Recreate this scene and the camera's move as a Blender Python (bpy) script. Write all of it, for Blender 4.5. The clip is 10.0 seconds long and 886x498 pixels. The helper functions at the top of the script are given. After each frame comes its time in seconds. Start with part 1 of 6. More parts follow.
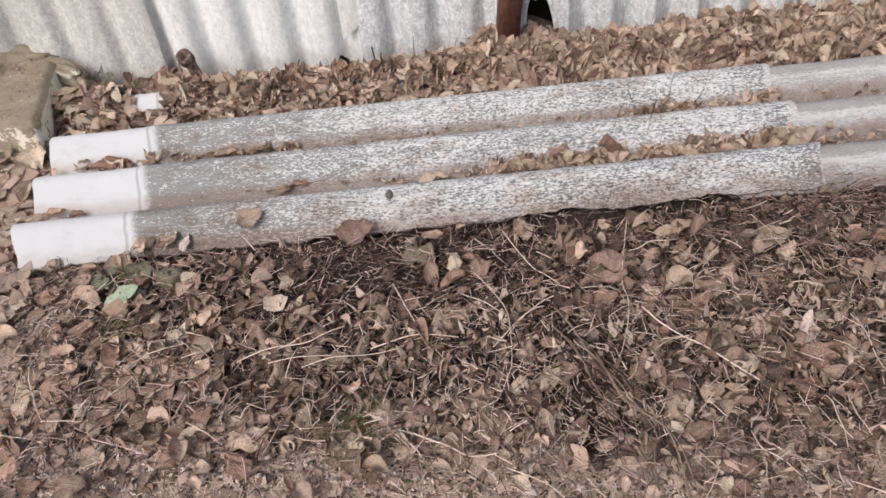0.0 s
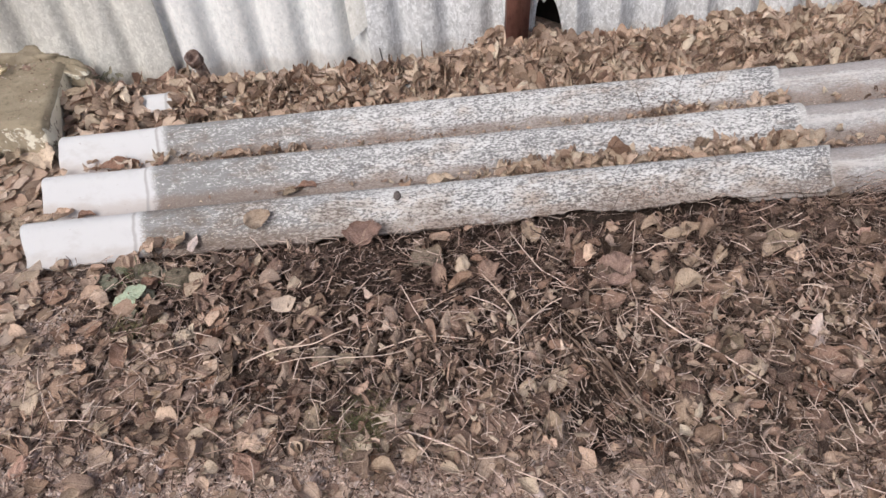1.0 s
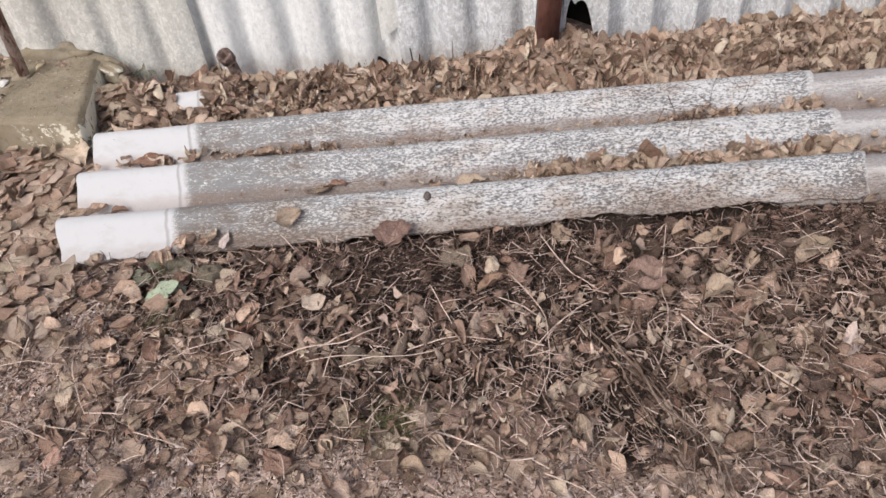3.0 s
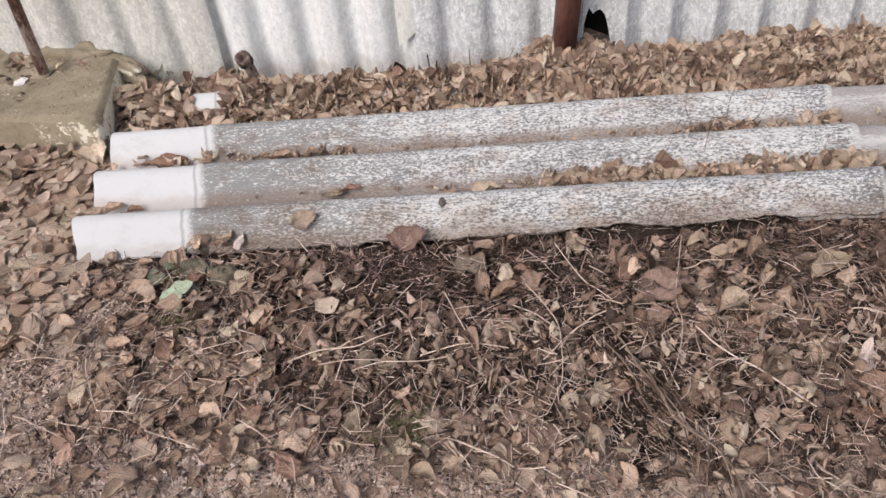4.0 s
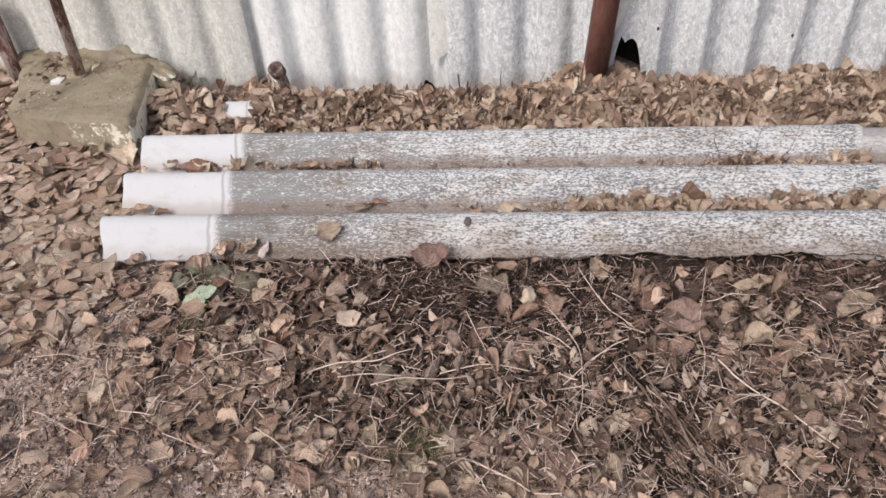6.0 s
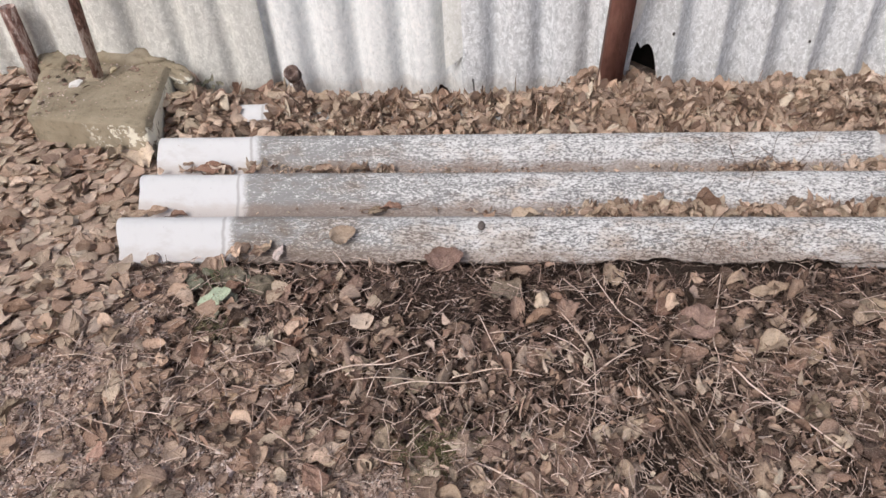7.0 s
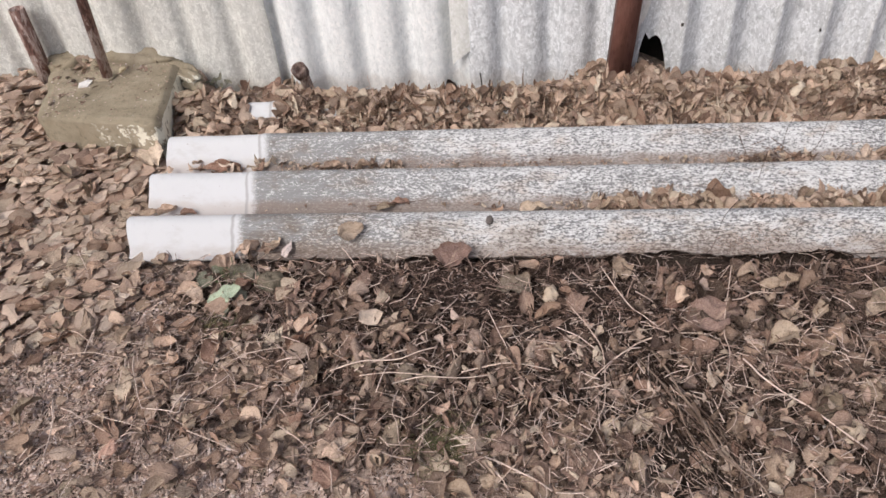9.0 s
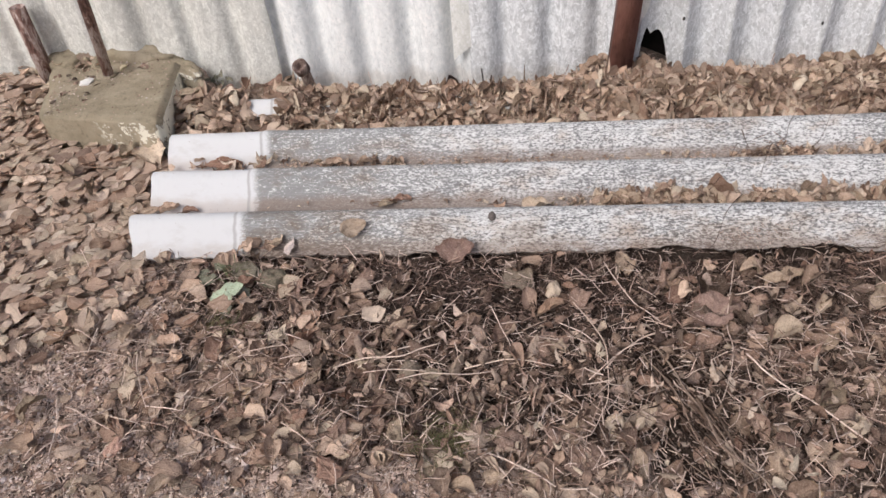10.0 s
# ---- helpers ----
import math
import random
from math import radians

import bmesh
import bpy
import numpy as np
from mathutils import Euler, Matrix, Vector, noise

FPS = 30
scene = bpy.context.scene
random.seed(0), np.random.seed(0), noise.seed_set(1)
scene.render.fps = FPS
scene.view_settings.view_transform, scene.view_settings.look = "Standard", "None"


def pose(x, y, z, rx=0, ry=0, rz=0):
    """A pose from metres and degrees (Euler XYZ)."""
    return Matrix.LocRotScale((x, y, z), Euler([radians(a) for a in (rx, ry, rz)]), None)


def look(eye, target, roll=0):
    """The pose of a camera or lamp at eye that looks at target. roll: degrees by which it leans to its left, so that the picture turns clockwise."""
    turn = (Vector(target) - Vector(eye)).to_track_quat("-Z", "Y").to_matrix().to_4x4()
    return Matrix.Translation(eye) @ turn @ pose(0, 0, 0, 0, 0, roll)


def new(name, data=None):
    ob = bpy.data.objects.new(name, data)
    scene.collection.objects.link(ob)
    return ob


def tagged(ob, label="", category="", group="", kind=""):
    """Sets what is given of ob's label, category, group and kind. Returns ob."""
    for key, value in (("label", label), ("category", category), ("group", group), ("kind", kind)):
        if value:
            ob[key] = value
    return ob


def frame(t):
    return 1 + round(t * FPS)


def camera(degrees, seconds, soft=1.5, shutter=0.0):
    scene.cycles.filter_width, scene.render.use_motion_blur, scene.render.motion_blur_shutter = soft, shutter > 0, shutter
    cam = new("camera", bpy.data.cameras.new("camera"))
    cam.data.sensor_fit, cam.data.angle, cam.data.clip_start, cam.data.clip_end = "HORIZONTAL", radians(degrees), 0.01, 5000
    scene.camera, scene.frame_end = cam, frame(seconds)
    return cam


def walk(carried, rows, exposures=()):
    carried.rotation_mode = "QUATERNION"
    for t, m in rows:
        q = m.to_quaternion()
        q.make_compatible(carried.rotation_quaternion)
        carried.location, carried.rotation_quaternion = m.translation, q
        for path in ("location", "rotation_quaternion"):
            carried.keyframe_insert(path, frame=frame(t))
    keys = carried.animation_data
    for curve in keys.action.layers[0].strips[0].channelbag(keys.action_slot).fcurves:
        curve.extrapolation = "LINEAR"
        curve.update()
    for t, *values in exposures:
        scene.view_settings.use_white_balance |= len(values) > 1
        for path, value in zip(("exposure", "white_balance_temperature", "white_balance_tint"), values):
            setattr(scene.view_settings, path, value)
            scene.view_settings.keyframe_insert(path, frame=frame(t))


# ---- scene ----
cam = camera(60.4, 10.0, soft=1.52)
PATH = [
    (0, (0.852, -1.124, 0.96), (0.808, 0.34, -0.403), -6.4),
    (0.5, (0.85, -1.124, 0.959), (0.801, 0.342, -0.4), -6.5),
    (1, (0.847, -1.123, 0.96), (0.79, 0.343, -0.398), -6.5),
    (1.5, (0.841, -1.124, 0.961), (0.774, 0.343, -0.396), -6.5),
    (2, (0.836, -1.124, 0.961), (0.755, 0.343, -0.395), -6.7),
    (2.5, (0.833, -1.123, 0.964), (0.735, 0.342, -0.394), -7.0),
    (4, (0.818, -1.123, 0.966), (0.69, 0.355, -0.376), -6.1),
    (4.5, (0.814, -1.124, 0.966), (0.677, 0.362, -0.366), -5.4),
    (5, (0.809, -1.124, 0.965), (0.666, 0.371, -0.356), -4.8),
    (5.5, (0.801, -1.125, 0.967), (0.655, 0.378, -0.344), -4.0),
    (7, (0.795, -1.127, 0.97), (0.603, 0.386, -0.323), -4.0),
    (7.5, (0.797, -1.128, 0.969), (0.59, 0.385, -0.323), -4.4),
    (8, (0.798, -1.127, 0.968), (0.585, 0.384, -0.325), -4.6),
    (8.5, (0.8, -1.127, 0.968), (0.582, 0.381, -0.328), -5.0),
    (9, (0.803, -1.126, 0.967), (0.578, 0.377, -0.332), -5.5),
    (9.5, (0.803, -1.125, 0.967), (0.574, 0.374, -0.337), -5.8),
    (10, (0.802, -1.124, 0.969), (0.572, 0.37, -0.34), -6.0),
]
walk(cam, [(t, look(eye, target, roll)) for t, eye, target, roll in PATH], [(0, -0.17, 6350, 10), (10, -0.17, 6350, 10)])

# ---- light: a bright overcast sky with a very soft sun high over the yard ----
SUN_ELEVATION, SUN_AZIMUTH = 45.0, 209.0
world = bpy.data.worlds.new("world")
scene.world = world
world.use_nodes = True
sky = world.node_tree.nodes.new("ShaderNodeTexSky")
sky.sky_type, sky.sun_disc = "NISHITA", False
sky.sun_elevation, sky.sun_rotation = radians(SUN_ELEVATION), radians(SUN_AZIMUTH)
sky.air_density, sky.dust_density, sky.ozone_density = 0.7, 6.0, 1.0
world.node_tree.links.new(sky.outputs[0], world.node_tree.nodes["Background"].inputs[0])
world.node_tree.nodes["Background"].inputs[1].default_value = 0.13
sun = new("sun", bpy.data.lights.new("sun", "SUN"))
sun.data.energy, sun.data.angle, sun.data.color = 1.65, radians(27), (1.0, 0.98, 0.96)
sx = math.sin(radians(SUN_AZIMUTH)) * math.cos(radians(SUN_ELEVATION))
sy = math.cos(radians(SUN_AZIMUTH)) * math.cos(radians(SUN_ELEVATION))
sun.matrix_world = look((sx * 10, sy * 10, math.sin(radians(SUN_ELEVATION)) * 10), (0, 0, 0))


# ---- materials ----
class Graph:
    """A material's nodes, written short."""

    def __init__(self, name, rough=0.85, metal=0.0, spec=0.3):
        self.mat = bpy.data.materials.new(name)
        self.mat.use_nodes = True
        self.n, self.l = self.mat.node_tree.nodes, self.mat.node_tree.links
        self.b = self.n["Principled BSDF"]
        self.b.inputs["Roughness"].default_value = rough
        self.b.inputs["Metallic"].default_value = metal
        self.b.inputs["Specular IOR Level"].default_value = spec

    def node(self, kind, **kw):
        nd = self.n.new("ShaderNode" + kind)
        for k, v in kw.items():
            setattr(nd, k, v)
        return nd

    def put(self, socket, value):
        if isinstance(value, bpy.types.NodeSocket):
            self.l.new(value, socket)
        else:
            socket.default_value = value

    def place(self, scale=(1, 1, 1)):
        m = self.node("Mapping")
        self.l.new(self.node("NewGeometry").outputs["Position"], m.inputs[0])
        m.inputs["Scale"].default_value = scale
        return m.outputs[0]

    def axis(self, i):
        s = self.node("SeparateXYZ")
        self.l.new(self.node("NewGeometry").outputs["Position"], s.inputs[0])
        return s.outputs[i]

    def noise(self, vec, scale, detail=4, rough=0.6, dist=0.0):
        nd = self.node("TexNoise")
        self.l.new(vec, nd.inputs["Vector"])
        nd.inputs["Scale"].default_value, nd.inputs["Detail"].default_value = scale, detail
        nd.inputs["Roughness"].default_value, nd.inputs["Distortion"].default_value = rough, dist
        return nd.outputs[0]

    def cells(self, vec, scale):
        nd = self.node("TexVoronoi")
        self.l.new(vec, nd.inputs["Vector"])
        nd.inputs["Scale"].default_value = scale
        return nd.outputs

    def math(self, op, a, b=0.0, clamp=False):
        nd = self.node("Math", operation=op, use_clamp=clamp)
        self.put(nd.inputs[0], a)
        self.put(nd.inputs[1], b)
        return nd.outputs[0]

    def step(self, value, lo, hi, a=0.0, b=1.0):
        nd = self.node("MapRange", interpolation_type="SMOOTHSTEP")
        self.put(nd.inputs[0], value)
        for i, v in zip((1, 2, 3, 4), (lo, hi, a, b)):
            self.put(nd.inputs[i], v)
        return nd.outputs[0]

    def mix(self, fac, a, b, blend="MIX"):
        nd = self.node("Mix", data_type="RGBA", blend_type=blend)
        self.put(nd.inputs[0], fac)
        for i, c in ((6, a), (7, b)):
            self.put(nd.inputs[i], c if isinstance(c, bpy.types.NodeSocket) else (*c, 1))
        return nd.outputs[2]

    def ramp(self, value, stops):
        nd = self.node("ValToRGB")
        self.put(nd.inputs[0], value)
        el = nd.color_ramp.elements
        while len(el) < len(stops):
            el.new(0.5)
        for e, (p, c) in zip(el, stops):
            e.position, e.color = p, (*c, 1)
        return nd.outputs[0]

    def done(self, colour, height=None, strength=0.4, distance=0.002, rough=None):
        self.put(self.b.inputs["Base Color"], colour if isinstance(colour, bpy.types.NodeSocket) else (*colour, 1))
        if height is not None:
            bp = self.node("Bump")
            bp.inputs["Strength"].default_value, bp.inputs["Distance"].default_value = strength, distance
            self.l.new(height, bp.inputs["Height"])
            self.l.new(bp.outputs[0], self.b.inputs["Normal"])
        if rough is not None:
            self.put(self.b.inputs["Roughness"], rough)
        return self.mat


def leaf_material(name, tones, rough=0.72, veins=0.35, thin=0.0, stain=1.0):
    """Dead leaf: a tone for each leaf, a pale midrib, side veins, blotches and edge browning."""
    g = Graph(name, rough, spec=0.14)
    warm = 1.0 if "weed" in name or "tan" in name or "pale" in name else 0.988
    rnd = g.math("FRACT", g.math("ADD", g.node("NewGeometry").outputs["Random Per Island"], g.node("ObjectInfo").outputs["Random"]))
    n = len(tones)
    base = g.ramp(rnd, [(i / max(1, n - 1), (c[0] * (2 - warm), c[1] * warm, c[2] * (1.02 if warm < 1 else 1.0))) for i, c in enumerate(tones)])
    kind = g.math("FRACT", g.math("MULTIPLY", rnd, 37.7))
    if "weed" not in name:
        base = g.mix(g.step(kind, 0.6, 0.7), base, g.mix(1.0, base, (0.965, 1.0, 0.965), "MULTIPLY"))
        base = g.mix(g.step(kind, 0.22, 0.3, 1, 0), base, g.mix(1.0, base, (1.0, 0.945, 0.905), "MULTIPLY"))
    uv = g.node("SeparateXYZ")
    g.l.new(g.node("UVMap").outputs[0], uv.inputs[0])
    across = g.math("ABSOLUTE", g.math("SUBTRACT", uv.outputs[1], 0.5))
    rib = g.step(across, 0.015, 0.05, 1, 0)
    side = g.math("SINE", g.math("MULTIPLY", g.math("SUBTRACT", uv.outputs[0], g.math("MULTIPLY", across, 0.7)), 52))
    side = g.math("MULTIPLY", g.step(side, 0.8, 1.0), 0.5)
    vein = g.math("MULTIPLY", g.math("MAXIMUM", rib, side), veins)
    p = g.place()
    blot = g.noise(p, 95, 5, 0.7)
    fine = g.noise(p, 420, 3, 0.6)
    col = g.mix(g.step(blot, 0.45, 0.72, 0, 0.55 * stain), base, g.mix(1.0, base, (0.42, 0.36, 0.32), "MULTIPLY"))
    col = g.mix(vein, col, g.mix(0.6, base, (0.62, 0.5, 0.38)))
    col = g.mix(g.step(fine, 0.36, 0.47, 0.3, 0), col, g.mix(0.5, col, (0.8, 0.68, 0.56)))
    col = g.mix(g.step(fine, 0.52, 0.66, 0, 0.5 * stain), col, g.mix(1.0, col, (0.5, 0.45, 0.42), "MULTIPLY"))
    edge = g.step(across, 0.36, 0.5, 0, 0.35 * stain)
    col = g.mix(edge, col, g.mix(1.0, col, (0.55, 0.45, 0.38), "MULTIPLY"))
    h = g.math("ADD", g.math("MULTIPLY", blot, 1.0), g.math("ADD", g.math("MULTIPLY", fine, 0.4), g.math("MULTIPLY", vein, -0.8)))
    if thin:
        tr, mx = g.node("BsdfTranslucent"), g.node("MixShader")
        g.l.new(col, tr.inputs[0])
        mx.inputs[0].default_value = thin
        g.l.new(g.b.outputs[0], mx.inputs[1])
        g.l.new(tr.outputs[0], mx.inputs[2])
        g.l.new(mx.outputs[0], g.n["Material Output"].inputs[0])
    half = g.math("ADD", g.math("MULTIPLY", g.math("SINE", g.math("MULTIPLY", rnd, 91.0)), 0.3), uv.outputs[1])
    col = g.mix(g.step(half, 0.5, 0.56, 0, 0.16), col, g.mix(1.0, col, (0.6, 0.55, 0.52), "MULTIPLY"))
    return g.done(col, h, 0.9, 0.0026)


def fibre_material(name, tones, rough=0.8):
    g = Graph(name, rough, spec=0.08)
    rnd = g.math("FRACT", g.math("ADD", g.node("NewGeometry").outputs["Random Per Island"], g.node("ObjectInfo").outputs["Random"]))
    base = g.ramp(rnd, [(i / max(1, len(tones) - 1), (c[0] * 1.02, c[1] * 0.985, c[2] * 1.03)) for i, c in enumerate(tones)])
    n = g.noise(g.place(), 260, 4, 0.7)
    return g.done(g.mix(g.step(n, 0.45, 0.7, 0, 0.6), base, g.mix(1.0, base, (0.4, 0.34, 0.3), "MULTIPLY")), n, 0.4, 0.001)


def soil_material():
    """Trodden sandy soil, with black humus where plants have rotted in front of the sheets, and the stalk hollow's
    shade painted in the same black.
    """
    g = Graph("soil", 0.95, spec=0.02)
    p = g.place()
    big, mid, fine, tiny = g.noise(p, 5, 4, 0.6), g.noise(p, 45, 6, 0.7), g.noise(p, 260, 5, 0.75), g.noise(p, 800, 3, 0.7)
    col = g.ramp(big, [(0.3, (0.5, 0.365, 0.3)), (0.5, (0.62, 0.47, 0.39)), (0.72, (0.72, 0.565, 0.485))])
    col = g.mix(g.step(mid, 0.45, 0.7, 0, 0.4), col, (0.27, 0.195, 0.155))
    col = g.mix(g.step(fine, 0.53, 0.62, 0, 0.7), col, (0.7, 0.6, 0.51))
    col = g.mix(g.step(fine, 0.38, 0.47, 0.8, 0), col, (0.1, 0.068, 0.054))
    dots = g.cells(g.place(), 260)
    col = g.mix(g.math("MULTIPLY", g.step(dots[0], 0.22, 0.36, 1, 0), g.step(mid, 0.4, 0.6, 0.2, 0.95)), col, (0.8, 0.71, 0.62))
    col = g.mix(g.step(tiny, 0.62, 0.68, 0, 0.8), col, (0.8, 0.72, 0.64))
    # dark rotted soil, blackened further to carry the shade in gaps of the litter
    mould_shade = g.ramp(fine, [(0.38, (0.016, 0.011, 0.009)), (0.54, (0.075, 0.053, 0.042)), (0.68, (0.3, 0.23, 0.185))])
    humus = g.ramp(fine, [(0.35, (0.008, 0.0055, 0.0048)), (0.55, (0.024, 0.0165, 0.014)), (0.7, (0.1, 0.072, 0.058))])
    wob = g.math("MULTIPLY", g.math("SUBTRACT", g.noise(p, 9, 4, 0.65), 0.5), 0.25)
    px, py = g.math("ADD", g.axis(0), wob), g.math("ADD", g.axis(1), wob)
    bed = g.math("MULTIPLY", g.step(g.math("ADD", px, g.step(py, -0.32, -0.22, 0, 0.07)), 0.16, 0.28), g.step(g.math("ADD", py, g.step(g.axis(0), 0.35, 1.2, -0.07, 0.1)), -0.48, -0.38))
    bed = g.math("MULTIPLY", bed, g.math("MULTIPLY", g.step(px, 2.2, 2.6, 1, 0), g.step(py, 0.68, 0.8, 1, 0)))
    # round dark patch: shade of the stalk hollow put into the soil colour
    hx, hy = g.math("SUBTRACT", g.axis(0), 1.025), g.math("SUBTRACT", g.axis(1), -0.485)
    hollow_shade = g.step(g.math("ADD", g.math("MULTIPLY", hx, hx), g.math("MULTIPLY", g.math("MULTIPLY", hy, hy), 0.6)), 0.0012, 0.0045, 1, 0)
    bed = g.math("MAXIMUM", bed, hollow_shade)
    wet = g.math("MULTIPLY", g.step(px, 0.35, 0.6), g.step(g.math("ADD", py, g.step(px, 0.65, 0.95, 0, 0.1)), -0.42, -0.28))
    col = g.mix(g.math("MULTIPLY", bed, 0.9), col, g.mix(g.math("MAXIMUM", wet, hollow_shade), mould_shade, humus))
    return g.done(col, g.math("ADD", mid, g.math("MULTIPLY", fine, 0.6)), 0.9, 0.007)


def cement_sheet_material(name, clean_end, light=(0.585, 0.59, 0.594), dark=(0.16, 0.16, 0.165), cover=0.0, dirt_amount=0.75):
    """Asbestos cement: pale lichen-like flecks over grey, lengthwise streaks, brown silt, and a clean end that another sheet once covered."""
    g = Graph(name, 0.9, spec=0.25)
    p = g.place()
    long = g.place((0.45, 1, 1))
    fleck = g.noise(g.place((0.46, 1, 1)), 300, 4, 0.7, 0.5)
    patch = g.noise(g.place((0.4, 1, 1)), 11, 5, 0.65)
    blotch = g.noise(long, 48, 4, 0.65)
    fine = g.noise(p, 620, 3, 0.6)
    x, y, z = g.axis(0), g.axis(1), g.axis(2)
    grow = g.step(x, 0.22, 0.75, -0.075, 0.014)
    level = g.math("ADD", g.math("ADD", fleck, g.math("MULTIPLY", g.math("SUBTRACT", patch, 0.5), 0.2)), g.math("ADD", grow, cover))
    level = g.math("ADD", level, g.math("MULTIPLY", g.math("SUBTRACT", blotch, 0.5), 0.2))
    if clean_end:
        level = g.math("ADD", level, g.step(g.math("ADD", x, g.math("MULTIPLY", g.math("SUBTRACT", patch, 0.5), 0.2)), 1.43, 1.52, 0, -0.04))
    col = g.ramp(level, [(0.37, dark), (0.465, tuple(v * 1.5 for v in dark)), (0.5, tuple(v * 0.82 for v in light)), (0.56, tuple(min(0.72, v * 1.14) for v in light))])
    streak = g.noise(g.place((0.05, 1, 1)), 170, 4, 0.6)
    col = g.mix(g.math("MULTIPLY", g.step(streak, 0.5, 0.66), g.step(x, 0.3, 0.8, 0.75, 0.4)), col, tuple(v * 1.5 for v in dark))
    pale = g.noise(g.place((0.035, 1, 1)), 240, 3, 0.6)
    col = g.mix(g.math("MULTIPLY", g.step(pale, 0.58, 0.64), g.step(x, 0.35, 0.7, 0.6, 0.15)), col, tuple(min(0.7, v * 1.05) for v in light))
    col = g.mix(g.step(fine, 0.58, 0.7, 0, 0.55), col, tuple(v * 0.6 for v in dark))
    soft = g.math("MULTIPLY", g.step(x, 0.3, 0.9, 0.7, 0.0), g.step(level, 0.5, 0.53, 1, 0))
    col = g.mix(soft, col, tuple(v * 0.5 for v in light))
    stain = g.step(g.noise(g.place((0.5, 1, 1)), 17, 5, 0.7), 0.5, 0.66, 0, 0.6)
    col = g.mix(stain, col, g.mix(1.0, col, (0.74, 0.62, 0.53), "MULTIPLY"))
    # silt washed down beside the troughs, with a ragged outline of its own
    ragged = g.math("ADD", z, g.math("MULTIPLY", g.math("SUBTRACT", g.noise(long, 26, 5, 0.7), 0.5), 0.035))
    silt = g.math("MULTIPLY", g.math("MULTIPLY", g.step(ragged, 0.018, 0.036, 1, 0), g.step(y, 0.0, 0.05, 0.6, 1)), dirt_amount)
    col = g.mix(silt, col, g.ramp(fine, [(0.35, (0.17, 0.125, 0.102)), (0.65, (0.33, 0.265, 0.225))]))
    # splashed soil on the front slope, thickest near the white end and where stems lie
    splash = g.math("ADD", g.noise(g.place((0.5, 1, 1)), 21, 5, 0.75), g.step(y, -0.055, 0.045, 0.13, -0.14))
    splash = g.math("ADD", splash, g.math("ADD", g.step(x, 0.5, 0.85, 0.05, -0.02), g.step(g.math("ABSOLUTE", g.math("SUBTRACT", x, 1.22)), 0.03, 0.16, 0.08, 0)))
    col = g.mix(g.math("MULTIPLY", g.step(splash, 0.44, 0.58), 0.8 if clean_end else 0.4), col, g.mix(1.0, col, (0.76, 0.69, 0.63), "MULTIPLY"))
    col = g.mix(g.math("MULTIPLY", g.step(splash, 0.56, 0.66), g.step(level, 0.47, 0.52, 0.6, 0.25)), col, g.ramp(fleck, [(0.4, (0.13, 0.098, 0.082)), (0.6, (0.32, 0.26, 0.22))]))
    height = g.math("ADD", g.math("MULTIPLY", fleck, 0.7), g.math("MULTIPLY", fine, 0.4))
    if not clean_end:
        # by height: pale long streaks on the flanks, grey-brown on the crests
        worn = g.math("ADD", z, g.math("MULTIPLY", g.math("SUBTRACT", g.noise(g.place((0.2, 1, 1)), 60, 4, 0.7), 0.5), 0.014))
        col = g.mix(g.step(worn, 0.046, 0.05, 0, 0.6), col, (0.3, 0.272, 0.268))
        flank_band = g.math("MULTIPLY", g.step(worn, 0.032, 0.042), g.step(worn, 0.045, 0.049, 1, 0))
        col = g.mix(g.math("MULTIPLY", flank_band, g.step(pale, 0.4, 0.6, 0.15, 0.6)), col, (0.62, 0.61, 0.6))
    if clean_end:
        # pale worn rim at the far end
        rim = g.math("ADD", x, g.math("MULTIPLY", g.math("SUBTRACT", blotch, 0.5), 0.02))
        col = g.mix(g.step(rim, 1.538, 1.546, 0, 0.6), col, (0.6, 0.6, 0.595))
        s = g.math("ADD", x, g.math("MULTIPLY", y, 0.09))
        s = g.math("ADD", s, g.math("MULTIPLY", g.math("SUBTRACT", g.noise(p, 30, 4, 0.6), 0.5), 0.012))
        white = g.mix(g.step(g.noise(p, 40, 5, 0.65), 0.5, 0.75, 0, 0.3), (0.62, 0.63, 0.648), (0.5, 0.503, 0.512))
        white = g.mix(g.step(g.noise(g.place((0.5, 1, 1)), 17, 5, 0.7), 0.53, 0.7, 0, 0.5), white, (0.5, 0.49, 0.485))
        spots = g.step(g.noise(p, 150, 3, 0.6), 0.7, 0.75, 0, 0.6)
        white = g.mix(spots, white, (0.25, 0.2, 0.18))
        white = g.mix(g.math("MULTIPLY", silt, 0.6), white, (0.42, 0.34, 0.29))
        line = g.math("MULTIPLY", g.step(s, 0.215, 0.219), g.step(s, 0.221, 0.226, 1, 0))
        white = g.mix(g.math("MULTIPLY", line, 0.6), white, (0.3, 0.29, 0.29))
        sw = g.math("ADD", s, g.math("MULTIPLY", g.math("SUBTRACT", fleck, 0.5), 0.05))
        col = g.mix(g.step(sw, 0.228, 0.246), white, col)
        height = g.math("MULTIPLY", height, g.step(s, 0.21, 0.25, 0.15, 1))
    return g.done(col, height, 0.5, 0.002)


